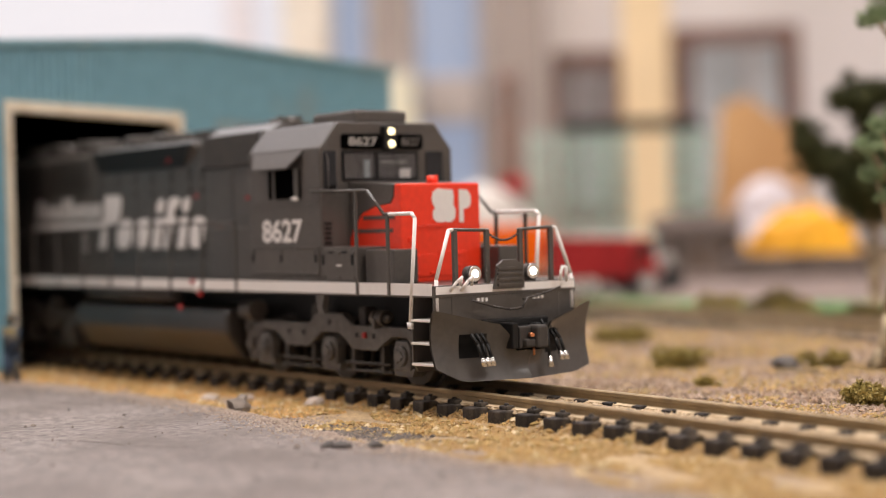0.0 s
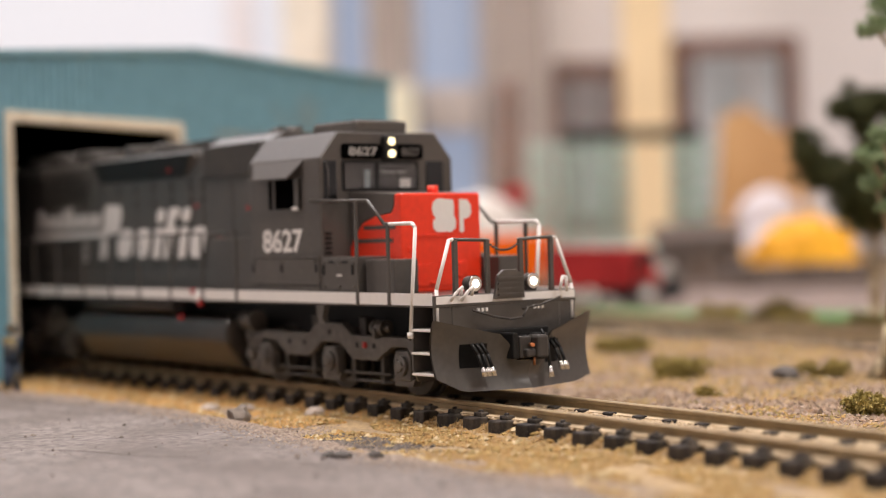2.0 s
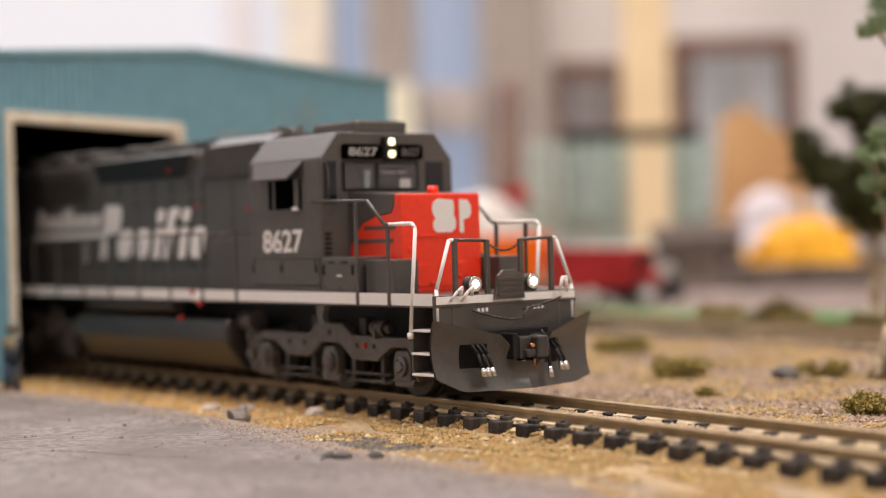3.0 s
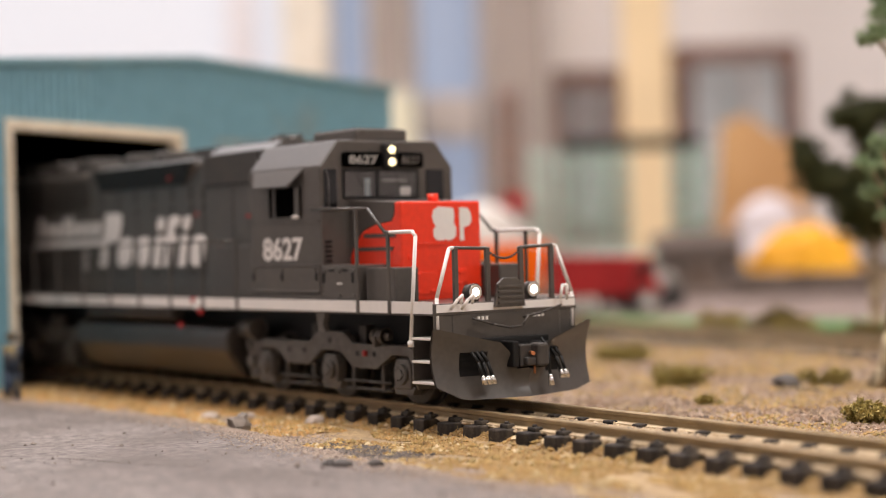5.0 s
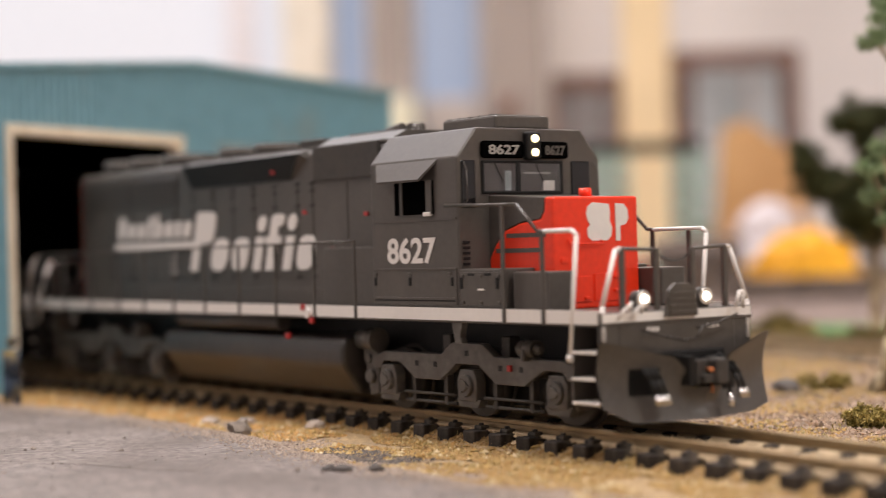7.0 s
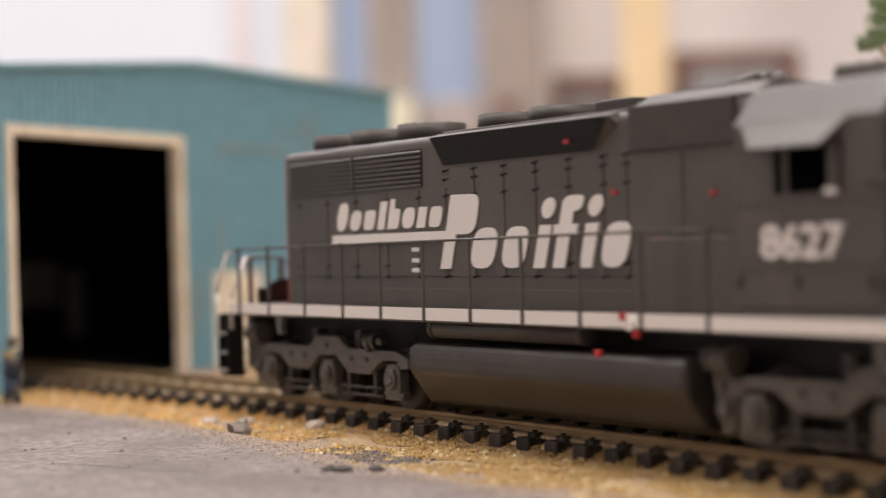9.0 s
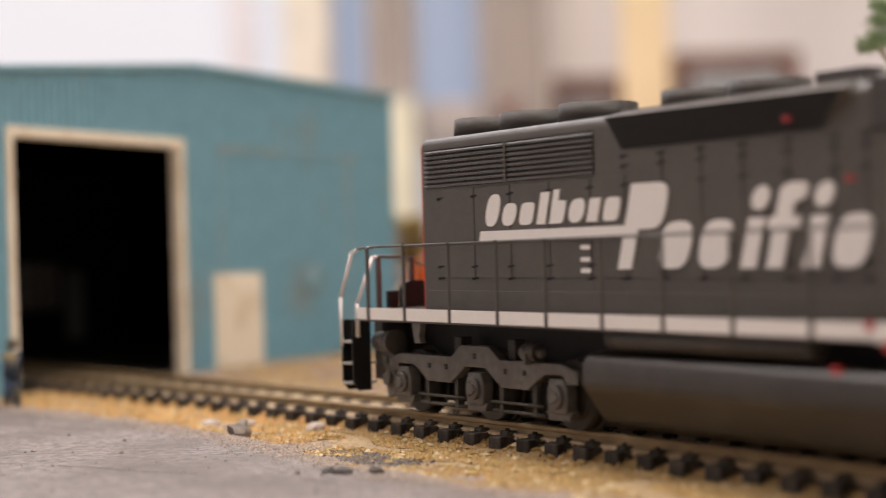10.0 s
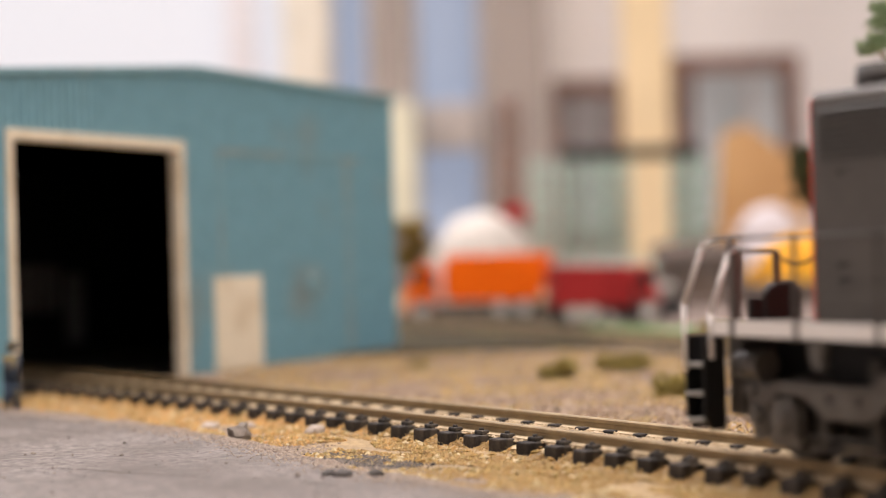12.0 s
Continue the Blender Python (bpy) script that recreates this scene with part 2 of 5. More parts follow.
for i in range(-52, 50):
    x, y, a = along(TIE_AT + i * TIE_STEP + rng.uniform(-.12, .12))
    again(tie0, "tie", track, (x, y + rng.uniform(-.25, .25), 0), a + rng.uniform(-.5, .5))

# ---- engine shed ----
shed = thing("engine_shed", "teal corrugated engine shed with cream door frame", "building", (-140.9, -21.6, 0), 114.55)


def roof_at(x):
    return lerp_at(x, ((-48, 85.2), (-4.2, 88.7), (84, 96.9), (213, 96.6)))


def wall_piece(bm, x0, x1, z0, y0, y1):
    ks = [x0] + [k for k in (-4.2, 84) if x0 < k < x1] + [x1]
    prism(bm, [(x0, z0), (x1, z0)] + [(k, roof_at(k)) for k in reversed(ks)], "y", y0, y1)


wall = B()
wall_piece(wall, -48, -1.5, 0, 0, 2.3)
wall_piece(wall, -1.5, 74.7, 71.5, 0, 2.3)
wall_piece(wall, 74.7, 213, 0, 0, 2.5)
part("front_wall", wall, TEAL, shed, "weathered teal corrugated sheet")
ribs = B()
x = -46.5
while x < 212:
    lo = 0.3 if (x < -4 or x > 78) else 75
    if 89 < x < 121:
        lo = 32
    box(ribs, x, x + 0.9, -0.75, 0.1, lo, roof_at(x) - 1.5)
    x += 3.2
tagged(part("wall_rib", ribs, TEAL, shed), kind="stuff")
for nm, a in (("side_wall", (210.5, 213, 2.5, 330, 0, 96)), ("side_wall", (-48, -45.5, 2.5, 330, 0, 83.5)), ("back_wall", (-48, 211, 330, 332.5, 0, 94))):
    part(nm, box(B(), *a), TEAL, shed)
part("roof", prism(B(), [(-50, 84.6), (84, 96.6), (215, 96.2), (215, 97.8), (84, 98.3), (-50, 86.2)], "y", -1.6, 333), TEAL, shed)
# added black sheets and black floor imitate the shade inside the shed
part("shade_sheet", box(B(), 207, 210.3, 4, 329, 1, 94), VOID, shed, "black sheet standing in for the shade inside")
part("shade_sheet", box(B(), 79, 207, 3, 4.2, 1, 93), VOID, shed)
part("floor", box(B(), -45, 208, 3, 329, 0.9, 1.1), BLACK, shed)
fr = B()
box(fr, -3.8, -1.0, -1.2, 2.6, 0, 71, 0.3)
box(fr, 74.2, 77.2, -1.2, 2.6, 0, 71, 0.3)
box(fr, -3.8, 77.2, -1.2, 2.6, 71, 74, 0.3)
part("door_frame", fr, CREAM, shed, "cream painted door frame")
for x0, x1, z0, z1 in ((136, 140, 18, 36), (142.5, 146, 18, 36), (148.5, 152, 18, 36), (154.5, 158, 18, 36), (163, 173, 6, 33)):
    part("interior_post", box(B(), x0 + .8, x1 - .8, 118, 121.2, z0, z1, .3), DIMWHITE, shed)
# added black panel behind the posts, in place of the dark inside
part("dark_backing", box(B(), 120, 205, 121, 123, 1.0, 70), BLACK, shed)
STAIN = material("ochre_stain", (0.27, 0.335, 0.33), 0.7, vary=0.1, scale=160, second=(0.19, 0.36, 0.43), second_scale=60, second_at=(0.4, 0.6))
for x0, x1, z0, z1 in ((95, 186, 71, 72.6), (95.5, 97.2, 33, 71), (175.5, 178.5, 3, 71)):
    part("stain_line", box(B(), x0, x1, -.85, -.7, z0, z1, .05), STAIN, shed, "faint ochre line of old glue")
part("stain_spot", rod(B(), (152, -.85, 28), (152, -.7, 28), 4.2, 5, 14), STAIN, shed)
sd = B()
box(sd, 92.5, 119, -1.0, 0.6, 0.2, 31, 0.3)
box(sd, 94.5, 117, -1.4, -0.8, 1.5, 29.3, 0.25)
part("side_door", sd, CREAM, shed, "small cream personnel door")


# ---- locomotive ----
loco = thing("diesel_locomotive", "dark grey six-axle model diesel locomotive with scarlet nose", "locomotive")
Y = 17.8
# underframe and walkway
# black here imitates the deep shade beneath the walkway
part("underframe", box(B(), -186, 42, -7, 7, 15.5, 23.2, 0.4), BLACK, loco)
part("walkway", box(B(), -188, 43.8, -Y + .05, Y - .05, 23.2, 25.5, 0.15), GREY, loco)
POSTS = [-168.5, -152.4, -136.6, -121.9, -106.5, -91.2, -75.4, -59.5, -44.1, -28.8]
for sgn in (-1, 1):
    xs = [-187.8] + POSTS + [29.5, 43.6]
    for x0, x1 in zip(xs, xs[1:]):
        part("sill_stripe", box(B(), x0 + .45, x1 - .45, sgn * Y - .12, sgn * Y + .12, 23.6, 25.9), WHITE, loco)
part("sill_stripe", box(B(), 43.65, 43.92, -Y + .4, Y - .4, 23.8, 25.3), WHITE, loco)
part("sill_stripe", box(B(), -188.15, -187.85, -Y + .4, Y - .4, 23.5, 25.4), WHITE, loco)

# cab
cab_out = [(-17.2, 25.5), (17.2, 25.5), (17.2, 53.5), (12.7, 59.0), (-12.7, 59.0), (-17.2, 53.5)]
cabbm = prism(B(), cab_out, "x", -23.4, 5.0, 0.35)
cab = part("cab", cabbm, GREY, loco)
for sgn in (-1, 1):
    a, b = sorted((sgn * 17.2, sgn * 17.55))
    # black slab stands for the shade inside the open window
    part("cab_window", box(B(), -14.9, -2.4, a, b, 43.3, 49.6, 0.1), VOID, cab, "cab side window, a black slab for its shaded inside")
    part("window_sash", box(B(), -12.8, -12.0, *sorted((sgn * 17.4, sgn * 17.8)), 43.3, 49.6), GREY, cab)
    part("window_sash", box(B(), -4.2, -2.6, *sorted((sgn * 17.4, sgn * 17.85)), 43.3, 49.6), GREY, cab)
    part("arm_rest", box(B(), -4.8, -2.8, *sorted((sgn * 17.4, sgn * 18.2)), 42.9, 43.7, 0.15), WHITE, cab)
    aw = B()
    q = [aw.verts.new(p) for p in ((-21.5, sgn * 17.15, 53.4), (-1.2, sgn * 17.15, 53.4), (-4.2, sgn * 19.6, 49.8), (-17.8, sgn * 19.6, 49.8),
                                   (-21.5, sgn * 17.15, 52.9), (-1.2, sgn * 17.15, 52.9), (-4.2, sgn * 19.4, 49.4), (-17.8, sgn * 19.4, 49.4))]
    for f in ((0, 1, 2, 3), (7, 6, 5, 4), (0, 4, 5, 1), (1, 5, 6, 2), (2, 6, 7, 3), (3, 7, 4, 0)):
        aw.faces.new([q[i] for i in f])
    bmesh.ops.recalc_face_normals(aw, faces=aw.faces)
    part("awning", aw, GREY, cab, "sloping grey sun awning")
    part("cab_belt", box(B(), -23.4, 4.4, *sorted((sgn * 17.1, sgn * 17.45)), 42.1, 42.6), GREY, cab)
roofb = box(B(), -13.6, 3.2, -6.6, 6.6, 58.9, 61.6, 0.5)
louvres = []
for i in range(5):
    louvres.append(box(B(), -13.3 + i * 3.3, -11.9 + i * 3.3, -5.8, 5.8, 61.5, 61.9, 0.1))
roof_unit = part("roof_unit", roofb, GREY, cab, "low grey roof cooling unit")
for bm in louvres:
    part("louvre", bm, GREY, roof_unit)
face = 5.0
for y0, y1 in ((-11.2, -3.6), (-2.6, 7.2)):
    g = B()
    box(g, face - .1, face + .55, y0 - .55, y0, 46.7, 52.9, 0.2)
    box(g, face - .1, face + .55, y1, y1 + .55, 46.7, 52.9, 0.2)
    box(g, face - .1, face + .55, y0 - .1, y1 + .1, 46.7, 47.2, 0.2)
    box(g, face - .1, face + .55, y0 - .1, y1 + .1, 52.4, 52.9, 0.2)
    part("windscreen_frame", g, BLACK, cab)
    # flat dark panel stands for the dim inside of the cab
    part("cab_interior", box(B(), face - .1, face + .06, y0, y1, 47.1, 52.5), DARK, cab)
    part("windscreen", box(B(), face + .3, face + .4, y0 - .02, y1 + .02, 47.1, 52.5), CLEAR, cab, "clear windscreen with reflections")
    part("wiper", wire(B(), [(face + .5, (y0 + y1) / 2 - 1.4, 52.5), (face + .45, (y0 + y1) / 2 + .6, 49.0)], .1, 5), DARK, cab)
part("crew_seat", box(B(), face + .03, face + .16, -6.2, -4.7, 47.3, 51.0, .05), SEAT, cab, "pale blue seat behind the windscreen")
part("crew_seat", box(B(), face + .03, face + .16, 3.0, 5.8, 47.3, 49.2, .05), WHITE, cab, "white fitting behind the windscreen")
part("sun_visor", box(B(), face + .03, face + .14, -1.6, 4.8, 50.4, 50.8), DIMWHITE, cab)
for sgn in (-1, 1):
    part("wind_deflector", wire(B(), [(face + .3, sgn * 15.9, 52.6), (face + 1.2, sgn * 15.9, 51.0), (face + 1.2, sgn * 15.9, 45.6), (face + .3, sgn * 15.9, 44.6)], .13, 5), GREY, cab)
for y0, y1 in ((-16.4, -13.2), (10.0, 14.6)):
    part("front_side_window", box(B(), face - .1, face + .3, y0, y1, 44.2, 52.9, 0.25), GLASS, cab)
part("headlight_housing", box(B(), face - .2, face + 1.6, -1.7, 1.7, 53.0, 58.3, 0.5), BLACK, cab)
for z in (57.0, 54.4):
    hb = B()
    rod(hb, (face + 1.4, 0, z), (face + 2.0, 0, z), 0.8, 0.7, 20)
    part("headlight", hb, LIT, cab, "lit warm headlight")


def number(text, height, mat, parent, m, name="number"):
    cu = bpy.data.curves.new(name, "FONT")
    cu.body, cu.size, cu.extrude, cu.offset = text, height * MM * 1.38, 0.00004, height * MM * .035
    cu.align_x, cu.align_y = "CENTER", "BOTTOM_BASELINE"
    tmp = new("tmp", cu)
    bpy.context.view_layer.update()
    me = bpy.data.meshes.new_from_object(tmp.evaluated_get(bpy.context.evaluated_depsgraph_get()))
    bpy.data.objects.remove(tmp)
    me.materials.clear()
    me.materials.append(mat)
    ob = new(name, me)
    ob.parent = parent
    ob.matrix_basis = m
    return ob


FRONT = Matrix(((0, 0, 1, 0), (1, 0, 0, 0), (0, 1, 0, 0), (0, 0, 0, 1)))
LEFTSIDE = Matrix(((1, 0, 0, 0), (0, 0, -1, 0), (0, 1, 0, 0), (0, 0, 0, 1)))


def put(x, y, z, m, sx=1.0):
    return Matrix.Translation(Vector((x, y, z)) * MM) @ m @ Matrix.Diagonal((sx, 1, 1, 1))


for y0, y1 in ((-11.9, -1.9), (1.9, 9.0)):
    part("number_board", box(B(), face - .1, face + .9, y0, y1, 53.3, 56.5, 0.7), VOID, cab, "black number board")
    number("8627", 1.75, DIMWHITE if y0 < 0 else TRUCKGREY, cab, put(face + .95, (y0 + y1) / 2, 54.05, FRONT, 1.5 if y0 < 0 else 1.0))
number("8627", 4.75, WHITE, cab, put(-10.2, -17.3, 34.3, LEFTSIDE, 1.2))

# nose
nose = part("nose", prism(B(), [(4.8, 25.4), (23.4, 25.4), (23.4, 45.5), (21.0, 45.5), (20.8, 43.0), (19.6, 41.6), (14, 41.1), (9.5, 39.8), (6.6, 37.2), (4.8, 34.6)], "y", -10.1, 10.1, 0.45), RED, loco, "scarlet short hood")
part("nose_top", prism(B(), [(4.8, 34.6), (6.6, 37.2), (9.5, 39.8), (14, 41.1), (19.6, 41.6), (20.8, 43.0), (21.0, 45.5), (4.8, 46.5)], "y", -10.05, 10.05, 0.2), GREY, loco)
for z, x0, x1 in ((38.8, 10.2, 21.3), (36.1, 7.0, 20.4)):
    for sgn in (-1, 1):
        part("speed_stripe", box(B(), x0, x1, *sorted((sgn * 10.05, sgn * 10.25)), z - .4, z + .4), GREY, nose)
part("nose_vent", rod(B(), (20.3, 0.2, 45.3), (20.3, 0.2, 47.1), 1.25, 1.1, 16), RED, nose)
lg = B()
wire(lg, [(23.3, -6.8, 38.0), (24.2, -6.8, 37.0), (24.2, 0.8, 37.0), (23.3, 0.8, 37.8)], 0.16)
part("grab_iron", lg, RED, nose)
nd = B()
for y0, y1, z0, z1 in ((-8.2, -1.6, 26.6, 31.2), (-1.0, 6.0, 26.6, 31.6), (-8.6, -7.2, 33.6, 34.6), (5.0, 6.4, 28, 29)):
    box(nd, 23.3, 23.7, y0, y1, z0, z1, 0.12)
for y0, z0 in ((-7.5, 27.0), (-3.6, 27.0), (-7.5, 30.4), (3.5, 28.2), (3.5, 30.6)):
    box(nd, 23.5, 24.1, y0, y0 + 1.3, z0, z0 + .55, 0.12)
part("nose_door", nd, RED, nose)
# railway emblem on the nose: two plain white blocks
em = B()
prism(em, [(-2.2, 38.2), (-1.2, 37.5), (2.4, 37.5), (3.4, 38.3), (3.6, 39.8), (3.0, 41.2), (3.2, 42.6), (2.9, 44.1), (-.9, 44.4), (-2.1, 43.7), (-2.5, 42.4), (-2.2, 41.2), (-1.6, 40.4), (-2.3, 39.6)], "x", 23.42, 23.56)
prism(em, [(4.5, 37.4), (5.6, 37.4), (5.6, 40.1), (7.0, 40.4), (7.6, 41.4), (7.5, 43.0), (6.6, 44.1), (4.5, 44.2)], "x", 23.42, 23.56)
part("emblem", em, WHITE, nose, "plain white emblem blocks")

# boxes beside the nose
for sgn in (-1, 1):
    sb = B()
    box(sb, 4.8, 18.0, *sorted((sgn * 10, sgn * 17.2)), 25.5, 33.0, 0.3)
    bxp = part("battery_box", sb, GREY, loco)
    d = B()
    for x0, x1 in ((5.2, 17.5),):
        box(d, x0, x1, *sorted((sgn * 17.1, sgn * 17.4)), 26.3, 32.4, 0.1)
    for x0 in (5.6, 11.0, 16.2):
        for z0 in (26.6, 31.4):
            box(d, x0, x0 + .9, *sorted((sgn * 17.3, sgn * 17.65)), z0, z0 + .6, 0.1)
    part("box_door", d, GREY, bxp)
    hg = B()
    for x0 in (5.3, 15.9):
        box(hg, x0, x0 + .75, *sorted((sgn * 17.3, sgn * 17.6)), 29.4, 31.7, 0.1)
    # black bars stand for the shaded door slots
    for x0 in (7.7, 12.6):
        box(hg, x0, x0 + 1.9, *sorted((sgn * 17.3, sgn * 17.52)), 31.75, 32.2)
    part("hinge_and_shade", hg, BLACK, bxp)
    part("box_plate", box(B(), 10.6, 12.4, *sorted((sgn * 17.3, sgn * 17.5)), 29.1, 29.45), WHITE, bxp)
    part("tool_box", box(B(), 19.2, 29.0, *sorted((sgn * 10.3, sgn * 16.2)), 25.5, 32.4, 0.3), GREY, loco)
    lp = B()
    box(lp, -22.9, 4.2, *sorted((sgn * 17.1, sgn * 17.42)), 26.3, 33.2, 0.12)
    for x0 in (-22.5, -11, 1.8):
        box(lp, x0, x0 + 1, *sorted((sgn * 17.3, sgn * 17.7)), 31.8, 32.4, 0.1)
    box(lp, -22.4, 3.8, *sorted((sgn * 17.3, sgn * 17.62)), 27.3, 27.75, 0.08)
    box(lp, -22.9, 4.2, *sorted((sgn * 17.3, sgn * 17.6)), 32.9, 33.25, 0.08)
    sill = part("cab_sill_panel", lp, GREY, cab)
    hg = B()
    for x0 in (-22.5, -10.9, 2.6):
        box(hg, x0, x0 + .7, *sorted((sgn * 17.3, sgn * 17.6)), 29.9, 31.5, 0.1)
    # black strip paints the shadow under the lower lip
    box(hg, -22.4, 3.8, *sorted((sgn * 17.3, sgn * 17.46)), 27.02, 27.28)
    part("hinge_and_shade", hg, BLACK, sill)
vb = B()
for i in range(5):
    box(vb, face - .05, face + .25, -16.4, -14.8, 33.6 + i * 1.0, 34.1 + i * 1.0)
tagged(part("vent_slat", vb, BLACK, cab), kind="stuff")

# long hood
H = 10.75
hood_out = [(-H, 25.2), (H, 25.2), (H, 56.8), (H - .14, 57.5), (H - .55, 58.15), (H - 1.15, 58.55), (H - 1.9, 58.7), (-H + 1.9, 58.7), (-H + 1.15, 58.55), (-H + .55, 58.15), (-H + .14, 57.5), (-H, 56.8)]
hood = part("hood", prism(B(), hood_out, "x", -172.6, -23.3, 0.2), GREY, loco)
part("hood_end", prism(B(), [(p[0] * .985, p[1] - .15 if p[1] > 30 else p[1] + .2) for p in hood_out], "x", -172.95, -172.5), RED, loco, "scarlet rear hood end")
for sgn in (-1, 1):
    def s2(a, b):
        return sorted((sgn * a, sgn * b))
    lv = part("radiator_grille", box(B(), -171, -117, *s2(H - .1, H + .12), 48.9, 56.3), BLACK, hood)
    sl = B()
    for i in range(8):
        z = 49.0 + i * .92
        prism(sl, [(sgn * (H + .05), z), (sgn * (H + .42), z + .02), (sgn * (H + .42), z + .34), (sgn * (H + .05), z + .66)], "x", -171, -117)
    box(sl, -143.3, -142.7, *s2(H, H + .6), 48.9, 56.3)
    part("grille_slats", sl, GREY, lv)
    fl = B()
    v = [(-112, H, 56.6), (-57, H, 56.6), (-64, H, 52.4), (-109.5, H, 52.4), (-111.6, H + 1.7, 58.0), (-57.6, H + 1.7, 58.0), (-111.6, H - .6, 58.7), (-57.6, H - .6, 58.7), (-111.6, H - 1.5, 56), (-57.6, H - 1.5, 56)]
    vs = [fl.verts.new((p[0], sgn * p[1], p[2])) for p in v]
    for q in ((3, 2, 5, 4), (4, 5, 7, 6), (0, 3, 4), (1, 5, 2), (0, 4, 6), (1, 7, 5)):
        fl.faces.new([vs[i] for i in q])
    bmesh.ops.recalc_face_normals(fl, faces=fl.faces)
    fb = part("brake_blister", fl, GREY, hood, "flared dynamic brake blister")
    g = B()
    prism(g, [(-108.8, 0), (-63.4, 0), (-58.2, 1), (-110.8, 1)], "z", 0, 0.12)
    bmesh.ops.transform(g, matrix=Matrix(((1, 0, 0, 0), (0, sgn * 1.55, 0, sgn * (H + .42)), (0, 5.2, 1, 52.6), (0, 0, 0, 1))), verts=g.verts)
    bmesh.ops.recalc_face_normals(g, faces=g.faces)
    part("intake_screen", g, BLACK, fb)
    part("blower_panel", box(B(), -54.0, -29.3, *s2(H - .1, H + .7), 51.7, 59.0, 0.25), DARK, hood)
    seams = [-166, -154, -142, -130, -118, -108.5, -99, -89.5, -80, -70.5, -61, -55]
    for a, b in zip(seams, seams[1:]):
        part("hood_door", box(B(), a + .18, b - .18, *s2(H - .05, H + .16), 31.6, 48.4 if a < -117 else 51.9, 0.06), GREY, hood)
    part("hood_door", box(B(), -54.6, -41.5, *s2(H - .05, H + .16), 27, 51.2, 0.06), GREY, hood)
    part("hood_door", box(B(), -41.1, -25, *s2(H - .05, H + .16), 27, 48.5, 0.06), GREY, hood)
    la = B()
    for a in seams:
        for z in (31.2, 33.4, 46.5) + ((49.6, 51.2) if a > -117 else ()):
            box(la, a - 1.0, a - .3, *s2(H + .1, H + .3), z, z + .5)
            box(la, a + .3, a + .9, *s2(H + .1, H + .28), z + .2, z + .6)
    tagged(part("latch", la, BLACK, hood), kind="stuff")
    part("hood_base", box(B(), -171, -26, *s2(H - .05, H + .3), 25.3, 29.2, 0.1), GREY, hood)
    cp = B()
    box(cp, -47, -24.4, *s2(H, 13.6), 25.3, 37.6, 0.3)
    part("side_cabinet", cp, GREY, hood)
    # lettering of the railway as plain slanted bars
    if sgn < 0:
        tx = B()
        layer = iter(range(100))

        def slant(x0, x1, z0, z1, k=0.30):
            prism(tx, [(x0 + (z0 - 32) * k, z0), (x1 + (z0 - 32) * k, z0), (x1 + (z1 - 32) * k, z1), (x0 + (z1 - 32) * k, z1)], "y", -H - .34 - .012 * next(layer), -H - .17)

        def oval(x0, x1, z0, z1, k=0.30, e=.75):
            pts = []
            for i in range(20):
                a = 2 * math.pi * i / 20
                c, n = math.cos(a), math.sin(a)
                z = (z0 + z1) / 2 + (z1 - z0) / 2 * math.copysign(abs(n) ** e, n)
                pts.append(((x0 + x1) / 2 + (x1 - x0) / 2 * math.copysign(abs(c) ** e, c) + (z - 32) * k, z))
            prism(tx, pts, "y", -H - .34 - .012 * next(layer), -H - .17)
        for i, (w, top) in enumerate(((4.3, 46.9), (4.3, 45.1), (4.2, 45.0), (2.6, 46.6), (4.2, 46.9), (4.3, 45.1), (3.0, 45.0), (4.2, 45.0))):
            x0 = (-153.2, -147.6, -142.0, -136.4, -132.6, -127.2, -121.7, -117.4)[i]
            if i in (3, 6):
                slant(x0, x0 + w, 41.0, top)
            elif i == 4:
                slant(x0, x0 + 1.7, 41.0, top)
                oval(x0 + 1.0, x0 + w, 41.0, 45.0, e=.5)
            else:
                oval(x0, x0 + w, 41.0, top, e=.5 if i in (2, 7) else .8)
        slant(-154.0, -108.5, 38.2, 40.2)
        slant(-111.0, -107.4, 33.0, 46.9)
        oval(-109.6, -101.2, 39.4, 46.9, e=.6)
        for x0, x1 in ((-101.3, -93.6), (-91.4, -84.2), (-62.8, -56.0)):
            oval(x0, x1, 33.0, 40.5, e=.7)
        for x0 in (-81.3, -68.2):
            slant(x0, x0 + 3.4, 33.0, 40.5)
            oval(x0 - .1, x0 + 3.6, 41.6, 45.2, e=1)
        slant(-75.6, -72.2, 33.0, 44.6)
        slant(-77.0, -70.4, 38.6, 40.5)
        oval(-75.4, -70.0, 42.6, 45.4, e=.7)
        part("lettering", tx, WHITE, hood, "white slanted lettering bars")
        pl = B()
        for z in (36.4, 34.3, 32.4):
            box(pl, -121, -118.4, -H - .3, -H - .15, z, z + .8)
        part("data_plate", pl, WHITE, hood)
for x, y, z in ((-58.3, -H, 45.4), (-34.5, -H, 44.3), (-47.5, -H, 37.3), (-69, -H - 1.4, 54.4)):
    part("red_tag", box(B(), x - .75, x + .75, y - .45, y - .1, z - .4, z + .4, .1), REDPIN, hood, "small red tag")


